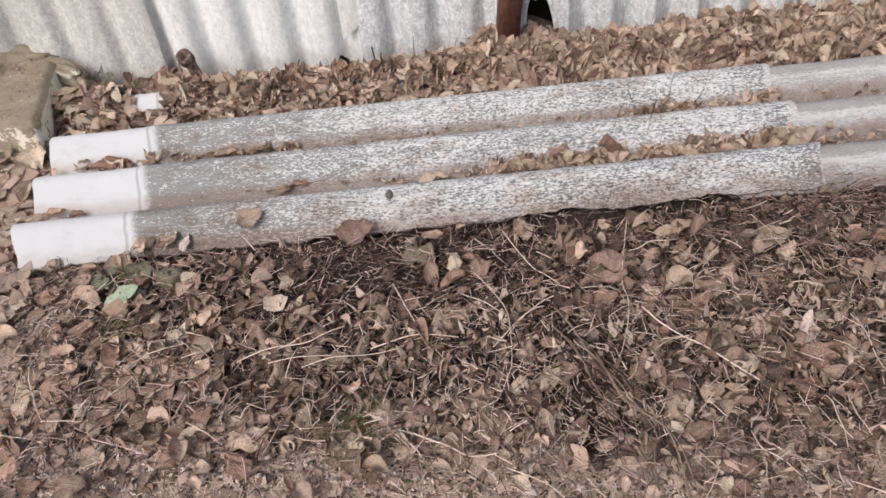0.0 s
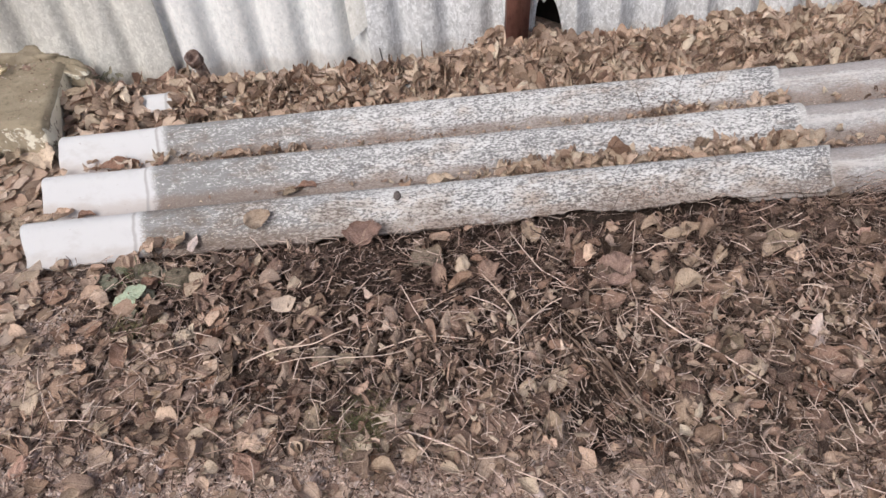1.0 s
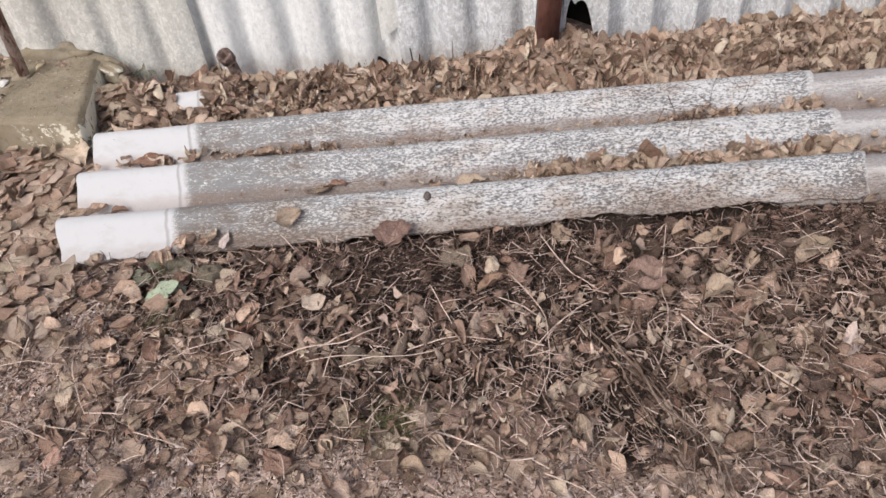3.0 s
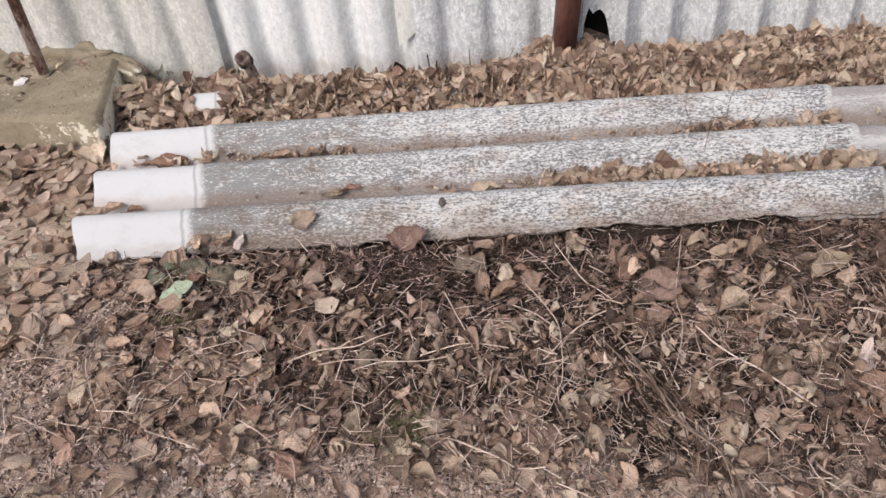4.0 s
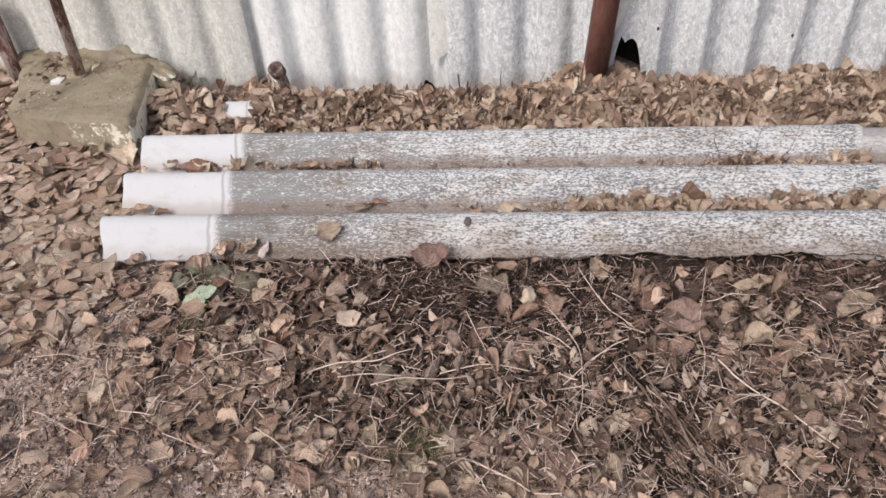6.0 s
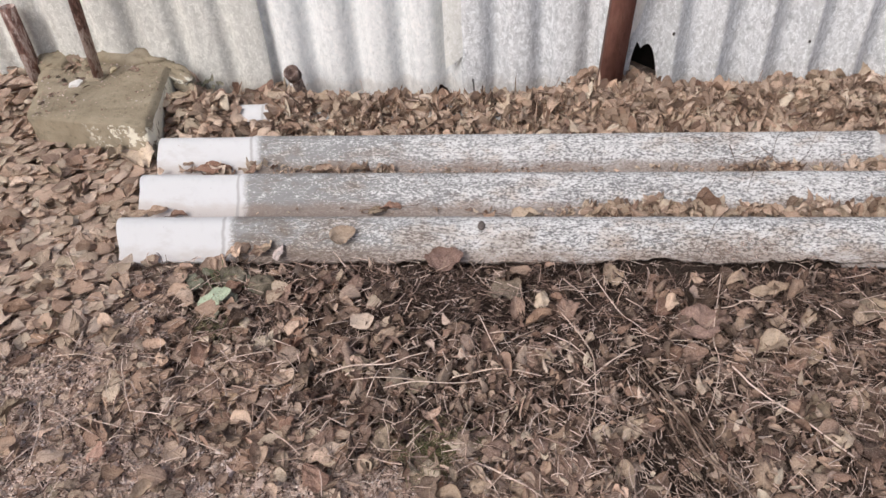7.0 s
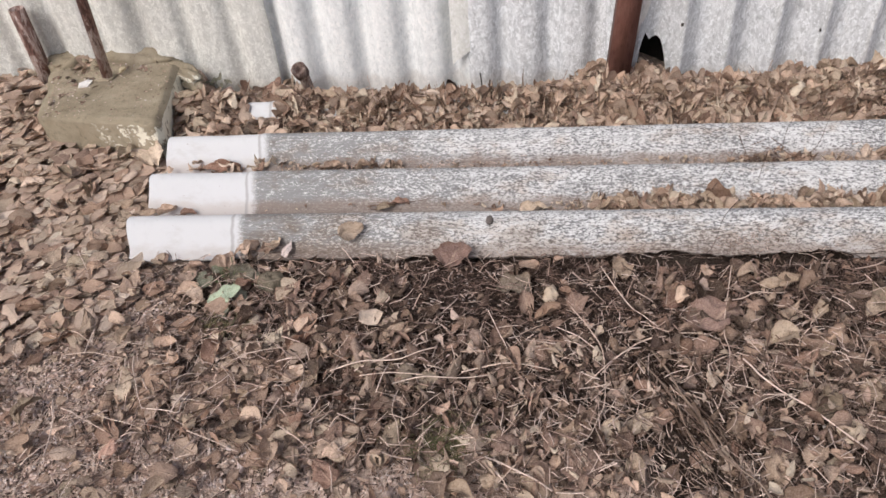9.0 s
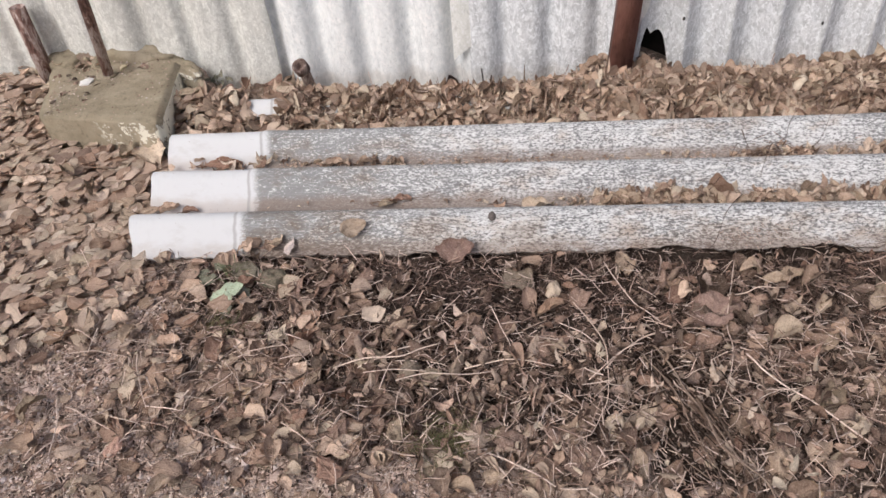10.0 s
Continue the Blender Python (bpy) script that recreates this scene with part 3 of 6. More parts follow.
# ---- fence of corrugated cement panels ----
def fence_panel(x0, x1, y, pitch, groove, top, bottom, material, label, lean=0.0, amp=0.0155, sharp=2.0, breaks=(), seed=1):
    """A standing panel with a ragged foot; breaks are (x, height, width) bites out of the foot."""
    nx, nz = int((x1 - x0) / 0.0058), 56
    xs = np.linspace(x0, x1, nx)[None, :]
    foot = bottom + 0.008 * waves(xs, 0 * xs, 26, seed) + 0.003 * waves(xs, 0 * xs, 140, seed + 1)
    for bx, bh, bw in breaks:
        foot = foot + bh * np.clip(1.25 - np.abs(xs - bx) / bw - 0.25 * waves(xs, 0 * xs, 160, seed + 2), 0, 1)
    v = np.linspace(0, 1, nz)[:, None] ** 2.0
    Z = foot + (top - foot) * v
    X = xs + 0 * Z + 0.0016 * waves(Z, 0 * Z, 60, seed + 4) * ((xs == x0) | (xs == x1))
    ph = np.cos(2 * np.pi * (xs - groove) / pitch)
    wave = 2.0 * np.abs((1 + ph) / 2) ** sharp - 1
    Y = y + amp * wave + lean * Z + 0.0007 * waves(X, Z, 45, seed + 3)
    r, c = Z.shape
    front = np.stack([X, Y, Z], 2).reshape(-1, 3)
    rear = np.stack([X, Y + 0.006, Z], 2).reshape(-1, 3)
    f = grid_faces(r, c)
    n = r * c
    rim = np.concatenate([np.arange(c), np.arange(1, r) * c + c - 1, (r - 1) * c + np.arange(c - 2, -1, -1), np.arange(r - 2, 0, -1) * c])
    me = closed("panel", front, rear, f, rim, material)
    holder = thing("cement_fence")
    tagged(holder, label, "fence", "fence of cement sheets")
    new("panel", me).parent = holder
    return holder


fence_panel(-1.9, 0.152, 0.648, 0.1205, 0.054, 1.25, -0.05, M["fence_a"], "beige-grey corrugated cement fence panel standing behind the concrete block", amp=0.0115, sharp=3.5, seed=51)
fence_panel(0.08, 0.72, 0.66, 0.1155, 0.386, 1.3, -0.05, M["fence_b"], "pale grey corrugated cement fence panel with a ragged foot", amp=0.0185, breaks=((0.592, 0.066, 0.022),), seed=61)
third = fence_panel(0.63, 1.075, 0.654, 0.116, 0.739, 1.28, -0.06, M["fence_c"], "cool grey corrugated cement fence panel with a broken lower corner", amp=0.0175, breaks=((0.63, 0.12, 0.03), (1.12, 0.14, 0.045), (1.085, 0.09, 0.05)), seed=71)
right = fence_panel(1.064, 3.0, 0.644, 0.107, 1.222, 1.3, -0.05, M["fence_d"], "light grey corrugated cement fence panel with a hole at its corner", amp=0.0195, sharp=0.65, breaks=((1.1, 0.13, 0.06), (1.07, 0.07, 0.05)), seed=81)


def edge_strip(x0, x1, y, foot0, foot1, lean, parent, label, seed):
    """A smooth curved strip left of an older sheet, with a broken foot."""
    nx, nz = 24, 60
    s = np.linspace(0, 1, nx)[None, :]
    foot = foot0 + (foot1 - foot0) * s ** 0.6 + 0.004 * waves(s, 0 * s, 17, seed)
    v = np.linspace(0, 1, nz)[:, None] ** 2
    Z = foot + (1.26 - foot) * v
    X = x0 + (x1 - x0) * s + 0 * Z + lean * (Z - 0.1) * (s > 0.5) + 0.0025 * waves(Z, 0 * Z, 70, seed + 1) * (s == 1)
    Y = y + 0.016 * s ** 2 + 0.003 * waves(X, Z, 20, seed + 2)
    top = np.stack([X, Y, Z], 2).reshape(-1, 3)
    low = np.stack([X, Y + 0.006, Z], 2).reshape(-1, 3)
    rim = np.concatenate([np.arange(nx), np.arange(1, nz) * nx + nx - 1, (nz - 1) * nx + np.arange(nx - 2, -1, -1), np.arange(nz - 2, 0, -1) * nx])
    ob = new("edge_strip", closed("edge_strip", top, low, grid_faces(nz, nx), rim, M["fence_cream"]))
    ob.parent = parent
    return tagged(ob, label)


edge_strip(0.611, 0.668, 0.634, 0.066, 0.1, 0.0, third, "smooth cream strip with a broken foot", 91)
edge_strip(1.03, 1.057, 0.62, 0.12, 0.14, 0.26, right, "jagged cream broken edge", 95)
nail_plug((1.163, 0.625, 0.156), 0.0034, right, (90, 0, 0))
nail_plug((1.481, 0.627, 0.131), 0.003, right, (90, 0, 0))


def rounded_box(w, d, h, bevel, seg=2):
    bm = bmesh.new()
    bmesh.ops.create_cube(bm, size=1)
    bmesh.ops.scale(bm, vec=(w, d, h), verts=bm.verts)
    bmesh.ops.bevel(bm, geom=bm.edges[:], offset=bevel, segments=seg, affect="EDGES")
    return bm


def tube(points, radius, sides=8, taper=1.0, cap=True):
    """A round bar along a few points, smoothed."""
    pts = [Vector(p) for p in points]
    path = []
    for i in range(len(pts) - 1):
        a, b = pts[max(0, i - 1)], pts[i]
        c, d = pts[i + 1], pts[min(len(pts) - 1, i + 2)]
        for k in range(5):
            t = k / 5
            path.append(0.5 * ((2 * b) + (c - a) * t + (2 * a - 5 * b + 4 * c - d) * t * t + (3 * b - a - 3 * c + d) * t ** 3))
    path.append(pts[-1])
    bm = bmesh.new()
    rings = []
    for i, p in enumerate(path):
        way = (path[min(i + 1, len(path) - 1)] - path[max(i - 1, 0)]).normalized()
        side = way.orthogonal().normalized()
        up = way.cross(side)
        r = radius * (1 + (taper - 1) * i / (len(path) - 1))
        rings.append([bm.verts.new(p + (side * math.cos(2 * math.pi * k / sides) + up * math.sin(2 * math.pi * k / sides)) * r) for k in range(sides)])
    for a, b in zip(rings, rings[1:]):
        for k in range(sides):
            bm.faces.new((a[k], a[(k + 1) % sides], b[(k + 1) % sides], b[k]))
    if cap:
        bm.faces.new(rings[0][::-1])
        bm.faces.new(rings[-1])
    bmesh.ops.recalc_face_normals(bm, faces=bm.faces[:])
    return bm


def hollow_pipe(radius, wall, height, sides=20):
    bm = bmesh.new()
    prof = [(radius, 0), (radius, height - wall * 0.4), (radius - wall * 0.4, height), (radius - wall, height - wall * 0.3), (radius - wall, height - 0.12 if height > 0.14 else 0.004), (0.0004, height - 0.12 if height > 0.14 else 0.004)]
    rings = []
    for r, z in prof:
        rings.append([bm.verts.new((r * math.cos(2 * math.pi * k / sides), r * math.sin(2 * math.pi * k / sides), z)) for k in range(sides)])
    for a, b in zip(rings, rings[1:]):
        for k in range(sides):
            bm.faces.new((a[k], a[(k + 1) % sides], b[(k + 1) % sides], b[k]))
    bm.faces.new(rings[0][::-1])
    bm.faces.new(rings[-1])
    bmesh.ops.recalc_face_normals(bm, faces=bm.faces[:])
    return bm


def build_post():
    post = thing("fence_post", (1.012, 0.586, 0))
    post.matrix_world = pose(1.012, 0.586, 0, 0, 4, 0)
    tagged(post, "red-brown oxide painted square steel fence post", "fence post")
    bm = rounded_box(0.054, 0.05, 1.5, 0.005, 3)
    bmesh.ops.translate(bm, vec=(0, 0, 0.65), verts=bm.verts)
    part("post_tube", bm, M["post"], post)


build_post()
# added near-black backing, no real wall: closes the view, gives fence holes their shade
bm = rounded_box(4.2, 0.02, 1.2, 0.003)
bmesh.ops.translate(bm, vec=(0.5, 0.8, 0.55), verts=bm.verts)
tagged(part("wall_north", bm, M["backing"], None, smooth=False), "added near-black backing that stands in for the shade behind the fence", "wall", kind="structure")


# ---- concrete block with two pipes, white chip and stone ----
def build_block():
    block = thing("concrete_block", (-0.25, 0.51, 0))
    tagged(block, "mossy olive concrete footing block with flaked limewash on its sides", "concrete block")
    bm = bmesh.new()
    bmesh.ops.create_cube(bm, size=1)
    bmesh.ops.bevel(bm, geom=bm.edges[:], offset=0.024, segments=2, affect="EDGES")
    bmesh.ops.subdivide_edges(bm, edges=[e for e in bm.edges if e.calc_length() > 0.2], cuts=16, use_grid_fill=True)
    fl, fr, br, bl = [Vector(c) - Vector((-0.25, 0.51)) for c in ((-0.362, 0.36), (-0.04, 0.31), (-0.104, 0.655), (-0.478, 0.7))]
    for v in bm.verts:
        a, b = v.co.x + 0.5, v.co.y + 0.5
        flat = (fl * (1 - a) + fr * a) * (1 - b) + (bl * (1 - a) + br * a) * b
        q = Vector((flat.x, flat.y, 0.02 + 0.16 * v.co.z))
        q += Vector((flat.x, flat.y, q.z)).normalized() * (noise.noise(q * 13) * 0.007 + noise.noise(q * 42 + Vector((3, 1, 2))) * 0.0035)
        v.co = q
    part("block_body", bm, M["concrete"], block)
    # crumbling lip of mortar along one edge
    bm = bmesh.new()
    for k in range(16):
        r = random.uniform(0.008, 0.02)
        m = pose(random.uniform(-0.17, -0.06), random.uniform(0.07, 0.15), 0.1 + random.uniform(-0.008, 0.006), random.uniform(0, 90), random.uniform(0, 90), 0)
        bmesh.ops.create_icosphere(bm, subdivisions=1, radius=r, matrix=m @ Matrix.Diagonal((1, 0.8, 0.5, 1)))
    part("mortar_crumbs", bm, M["concrete"], block, "crumbled mortar lumps", smooth=False)
    for cx, cy, cz, rx, ry, rz, turn, label in ((-0.16, 0.13, 0.09, 0.085, 0.05, 0.034, 15, "crumbling mortar heaped behind the pipes"), (0.02, 0.135, 0.094, 0.12, 0.035, 0.03, -5, "rough ridge of mortar along the back edge"), (0.15, 0.1, 0.066, 0.095, 0.028, 0.034, -36, "tongue of mortar run down towards the fence"), (-0.02, 0.034, 0.094, 0.028, 0.026, 0.014, 0, "mortar collar round the thin pipe")):
        bm = bmesh.new()
        bmesh.ops.create_icosphere(bm, subdivisions=4, radius=1)
        for v in bm.verts:
            k = 1 + 0.35 * noise.noise(v.co * 2.1 + Vector((cx * 40, 0, 0))) + 0.16 * noise.noise(v.co * 6)
            v.co = Vector((v.co.x * rx * k, v.co.y * ry * k, v.co.z * rz * k))
        bmesh.ops.transform(bm, matrix=pose(cx, cy, cz, 0, 0, turn), verts=bm.verts)
        part("mortar_lump", bm, M["concrete"], block, label)


build_block()


def rusty_pipe(x, y, z, radius, height, label, lean=0.0):
    p = thing("steel_pipe", (x, y, z))
    p.matrix_world = pose(x, y, z, 0, lean, 0)
    tagged(p, label, "pipe", "pipes in the block")
    part("pipe_tube", hollow_pipe(radius, 0.003, height), M["pipe_rust"], p)
    return p


rusty_pipe(-0.263, 0.542, 0.08, 0.013, 0.62, "thin rusty steel pipe standing in the concrete block", 3.0)
rusty_pipe(-0.468, 0.6, 0.0, 0.0195, 0.266, "short rusty steel pipe with an open sawn end")

stub = thing("pipe_stub", (0.238, 0.6, 0.012))
tagged(stub, "short stub of rusty bent pipe by the fence foot", "pipe")
bm = hollow_pipe(0.014, 0.003, 0.075)
bmesh.ops.transform(bm, matrix=pose(0, 0, 0, 14, -5, 0), verts=bm.verts)
part("pipe_tube", bm, M["old_pipe"], stub)
bm = hollow_pipe(0.02, 0.006, 0.026)
bmesh.ops.transform(bm, matrix=pose(-0.006, -0.02, 0.066, 30, -10, 0), verts=bm.verts)
part("pipe_mouth", bm, M["old_pipe"], stub, "flared rusty mouth of the pipe")

peg = thing("iron_peg", (0.684, 0.585, -0.03))
tagged(peg, "thin dark iron peg stuck in the leaves", "peg")
part("peg_rod", tube([(0, 0, 0), (0.001, 0, 0.05), (-0.002, 0, 0.094)], 0.0026, 7, 0.6), M["nail"], peg)


def pebble(name, at, size, material, label, category, flat=0.5, seed=0):
    bm = bmesh.new()
    bmesh.ops.create_icosphere(bm, subdivisions=1, radius=1)
    for v in bm.verts:
        v.co *= 1 + 0.8 * noise.noise(v.co * 1.3 + Vector((seed, 2 * seed, 0)))
        v.co = Vector((v.co.x * size, v.co.y * size * 0.7, v.co.z * size * flat))
    ob = part(name, bm, material, None, smooth=False)
    ob.matrix_world = pose(*at, 0, 0, seed * 40)
    return tagged(ob, label, category)


pebble("plaster_chip", (-0.302, 0.508, 0.104), 0.018, M["chip"], "white plaster chip lying on the concrete block", "chip", 0.35, 1)
pebble("stone", (-0.226, 0.556, 0.114), 0.012, M["cream"], "small cream stone on the concrete block", "stone", 0.6, 2)


# ---- leaves ----
def leaf_grid(rows, cols, n, L, W, shape, curl, cup, wave, r):
    """n leaves on a grid of rows along the midrib and cols across it: vertices (n, rows, cols, 3) before they are laid.
    Ovate with a drawn-out tip, folded along the midrib, twisted, cupped and torn along the edge."""
    u = np.linspace(0, 1, rows)[None, :, None]
    v = np.linspace(-1, 1, cols)[None, None, :]
    e = lambda a: np.asarray(a)[:, None, None]
    peak = 0.5 ** (1 / e(shape))
    tip = e(r.uniform(0.4, 0.8, n))
    stem = np.minimum(tip * peak / (1 - peak), 0.62)
    w = np.clip(u, 0.004, 0.988)
    half = (w / peak) ** stem * ((1 - w) / (1 - peak)) ** tip
    half = half / half.max(axis=1, keepdims=True)
    x = e(L) * (u - 0.5)
    y = e(W) * half * v * 0.5
    bend = e(r.uniform(-0.25, 0.25, n))
    y = y * (1 + e(r.uniform(0, 0.24, n)) * np.sin(e(r.uniform(4, 13, n)) * u + e(r.uniform(0, 6.28, n)) + 1.5 * np.sign(v)) * np.abs(v))
    y = y * (1 + r.normal(0, 0.035, (n, rows, 2))[:, :, (v.ravel() > 0).astype(int)] * np.abs(v) ** 2)
    y = y + bend * e(L) * (u - 0.5) ** 2
    k1, k2 = e(r.uniform(0, 6.28, n)), e(r.uniform(0, 6.28, n))
    fold, twist = e(np.asarray(wave) * r.normal(2.5, 6.0, n)), e(np.asarray(wave) * r.normal(0, 4.0, n))
    z = e(L) * (e(curl) * ((2 * u - 1) ** 2 - 0.4) + e(cup) * np.abs(v) ** 1.8 * half * 0.5 + e(wave) * (np.sin(7 * u + k1) * v + 0.6 * np.sin(9 * u + 4 * v + k2)))
    z = z + e(W) * 0.5 * fold * np.abs(v) * half + e(L) * twist * (u - 0.5) * v
    x = x * (1 - 0.5 * np.abs(e(curl)))
    y = y * (1 - 0.45 * np.abs(e(cup)))
    return np.stack(np.broadcast_arrays(x, y, z), 3)


def spin(yaw, tilt, azim):
    """Rotation matrices (n, 3, 3): a tilt about a level axis, then the yaw."""
    c, s = np.cos(yaw), np.sin(yaw)
    o, z = np.ones_like(c), np.zeros_like(c)
    rz = np.stack([np.stack([c, -s, z], 1), np.stack([s, c, z], 1), np.stack([z, z, o], 1)], 1)
    ax, ay = np.cos(azim), np.sin(azim)
    ct, st = np.cos(tilt), np.sin(tilt)
    rt = np.stack([np.stack([ct + ax * ax * (1 - ct), ax * ay * (1 - ct), ay * st], 1), np.stack([ax * ay * (1 - ct), ct + ay * ay * (1 - ct), -ax * st], 1), np.stack([-ay * st, ax * st, ct], 1)], 1)
    return rt @ rz


def leaf_litter(name, x, y, z, material, label, size=(0.028, 0.055), tilt=0.3, dry=1.0, seed=0, rows=6, cols=5, slim=(0.55, 0.9)):
    r = np.random.default_rng(seed)
    n = len(x)
    L = r.uniform(*size, n)
    W = L * r.uniform(*slim, n)
    g = leaf_grid(rows, cols, n, L, W, r.uniform(0.62, 1.05, n), np.clip(dry * r.normal(0, 0.16, n), -0.38, 0.38), np.clip(dry * r.normal(0.0, 0.34, n), -0.8, 0.8), dry * r.uniform(0.015, 0.05, n), r)
    rot = spin(r.uniform(0, 6.28, n), np.clip(r.normal(0, tilt, n), -1.5 * tilt, 1.5 * tilt), r.uniform(0, 6.28, n))
    p = np.einsum("nij,nrcj->nrci", rot, g)
    lowest = np.percentile(p[..., 2].reshape(n, -1), 25, axis=1)
    p = p + np.stack([x, y, z - lowest], 1)[:, None, None, :]
    f = grid_faces(rows, cols)
    faces = (f[None] + (np.arange(n) * rows * cols)[:, None, None]).reshape(-1, 4)
    uu, vv = np.meshgrid(np.linspace(0, 1, rows), np.linspace(0, 1, cols), indexing="ij")
    uv = np.tile(np.stack([uu, vv], 2).reshape(-1, 2), (n, 1))
    return tagged(new(name, mesh_from(name, p.reshape(-1, 3), faces, material, uv)), label, "leaf litter", kind="stuff")


def scatter(n, x0, x1, y0, y1, keep, seed):
    r = np.random.default_rng(seed)
    x, y = r.uniform(x0, x1, n), r.uniform(y0, y1, n)
    ok = r.uniform(0, 1, n) < keep(x, y)
    return x[ok], y[ok], r.uniform(0, 1, ok.sum())


def on_sheet(x, y):
    return (x > -0.015 - 0.085 * y) & (y > -0.058 + 0.012 * x) & (y < 0.4)


def block_area(x, y):
    return (y > 0.305 - 0.16 * (x + 0.04)) & (y < 0.7) & (x < -0.04 - 0.25 * (y - 0.31)) & (x > -0.352 - 0.33 * (y - 0.36))


# dry leaves between the block, the sheets and the path
def keep_left(x, y):
    return (1 - smoothstep(x + 0.05 * waves(x, y, 12, 31), -0.03, 0.12)) * smoothstep(y + 0.04 * waves(x, y, 15, 32), -0.31, -0.15) * ~on_sheet(x, y) * ~block_area(x, y)


x, y, q = scatter(4600, -1.0, 0.1, -0.3, 0.6, keep_left, 101)
leaf_litter("leaf_litter", x, y, ground_height(x, y) + 0.002 + 0.026 * q, M["litter_left"], "dense carpet of dry tan fallen leaves beside the sheets", (0.032, 0.056), 0.17, 0.5, 11, 9, 7, (0.6, 0.95))
x, y, q = scatter(110, -0.46, -0.04, 0.33, 0.68, lambda x, y: 0.8 * block_area(x, y) * smoothstep(-x + 0.7 * y, 0.45, 0.7), 109)
leaf_litter("leaf_crumbs", x, y, 0.099 + 0.004 * q, M["litter_dull"], "broken leaf scraps on top of the block", (0.008, 0.03), 0.2, 0.8, 19)
# leaves drifted on and behind the block
x, y, q = scatter(260, -0.75, -0.3, 0.42, 0.66, lambda x, y: 1.0 * (x < -0.42) + 0.6 * (y > 0.58), 106)
leaf_litter("leaf_litter", x, y, 0.05 + 0.03 * q + 0.035 * block_area(x, y), M["litter_left"], "brown leaves drifted against the block and the pipes", (0.02, 0.05), 0.4, 1.0, 16)


# curled leaves swept against the fence
def back_height(x, y):
    """The top of whatever lies behind the third ridge: the sheet's last ridge or the soil."""
    return np.where((y < 0.53) & (x > 0.0), np.maximum(ground_height(x, y), sheet_height(x, y)), ground_height(x, y))


def sunk(x):
    """How much lower the drift lies between the block and the post."""
    return 0.017 * (1 - smoothstep(x, 0.84, 0.95)) * smoothstep(x, 0.2, 0.32)


def keep_back(x, y):
    clear_end = 1 - (x > 0.1) * (x < 0.215) * (np.abs(y - 0.462) < 0.045)
    return smoothstep(x - 0.6 * np.clip(y - 0.5, 0, 1), -0.06, 0.02) * (0.45 + 0.55 * smoothstep(x, 0.17, 0.24)) * clear_end * (y > 0.36 + 0.012 * x) * ~block_area(x, y)


x, y, q = scatter(1500, 0.25, 2.4, 0.415, 0.5, keep_back, 130)
leaf_litter("leaf_litter", x, y, back_height(x, y) + 0.012 - sunk(x) + 0.012 * q, M["litter_tan"], "dry curled leaves lying over the last ridge of the sheet", (0.032, 0.062), 0.28, 1.7, 49, 9, 6, (0.34, 0.72))
x, y, q = scatter(5000, -0.06, 2.0, 0.36, 0.66, keep_back, 102)
leaf_litter("leaf_litter", x, y, back_height(x, y) - sunk(x) - 0.006 + 0.03 * q, M["litter_tan"], "heap of curled dry tan leaves along the fence foot", (0.034, 0.068), 0.29, 1.75, 12, 9, 6, (0.34, 0.72))

x, y, q = scatter(1500, 0.2, 2.1, 0.38, 0.64, keep_back, 150)
leaf_litter("leaf_litter", x, y, back_height(x, y) - sunk(x) + 0.004 + 0.014 * q, M["litter_dull"], "darker rotting leaves between the dry ones along the fence", (0.024, 0.05), 0.45, 1.8, 151, 9, 6, (0.42, 0.85))


def keep_straw(x, y):
    return (0.42 + 0.58 * (1 - bare(x, y))) * ~on_sheet(x, y) * smoothstep(x, -0.7, 0.0)


# mouldering leaves in front of the sheets
def keep_front(x, y):
    return (0.07 + 0.93 * (1 - bare(x, y))) * ~on_sheet(x, y) * ~(keep_left(x, y) > 0.6) * (0.28 + 0.72 * smoothstep(-y, 0.1, 0.28))


x, y, q = scatter(2500, -0.2, 1.8, -0.7, 0.0, lambda x, y: keep_front(x, y) * (1 - smoothstep(x + 0.15 * waves(x, y, 8, 77) - 0.7 * smoothstep(-y, 0.4, 0.5), 0.2, 0.55)) * (1 - 0.9 * rot(x, y)), 110)
leaf_litter("leaf_litter", x, y, ground_height(x, y) + 0.009 + 0.018 * q, M["litter_mid"], "brown and tan leaves strewn over trodden soil", (0.02, 0.05), 0.26, 0.9, 34, 8, 5, (0.5, 0.9))
x, y, q = scatter(1500, -0.2, 1.9, -0.7, 0.0, lambda x, y: keep_front(x, y) * smoothstep(x + 0.15 * waves(x, y, 8, 77) - 0.7 * smoothstep(-y, 0.4, 0.5), 0.12, 0.5) * (1 - 0.85 * rot(x, y)), 103)
leaf_litter("leaf_litter", x, y, ground_height(x, y) + 0.001 + 0.034 * q ** 1.4, M["litter_dull"], "mouldering brown leaves matted on the soil", (0.016, 0.05), 0.55, 1.6, 13, 8, 5, (0.45, 0.9))
x, y, q = scatter(8000, -0.3, 2.0, -0.75, -0.02, lambda x, y: keep_straw(x, y) * damp(x, y) * (1 - 0.7 * rot(x, y)), 104)
leaf_litter("leaf_crumbs", x, y, ground_height(x, y) + 0.001 + 0.014 * q, M["litter_dull"], "broken scraps of rotting leaf in the mulch", (0.007, 0.024), 0.6, 1.5, 14, 5, 4)


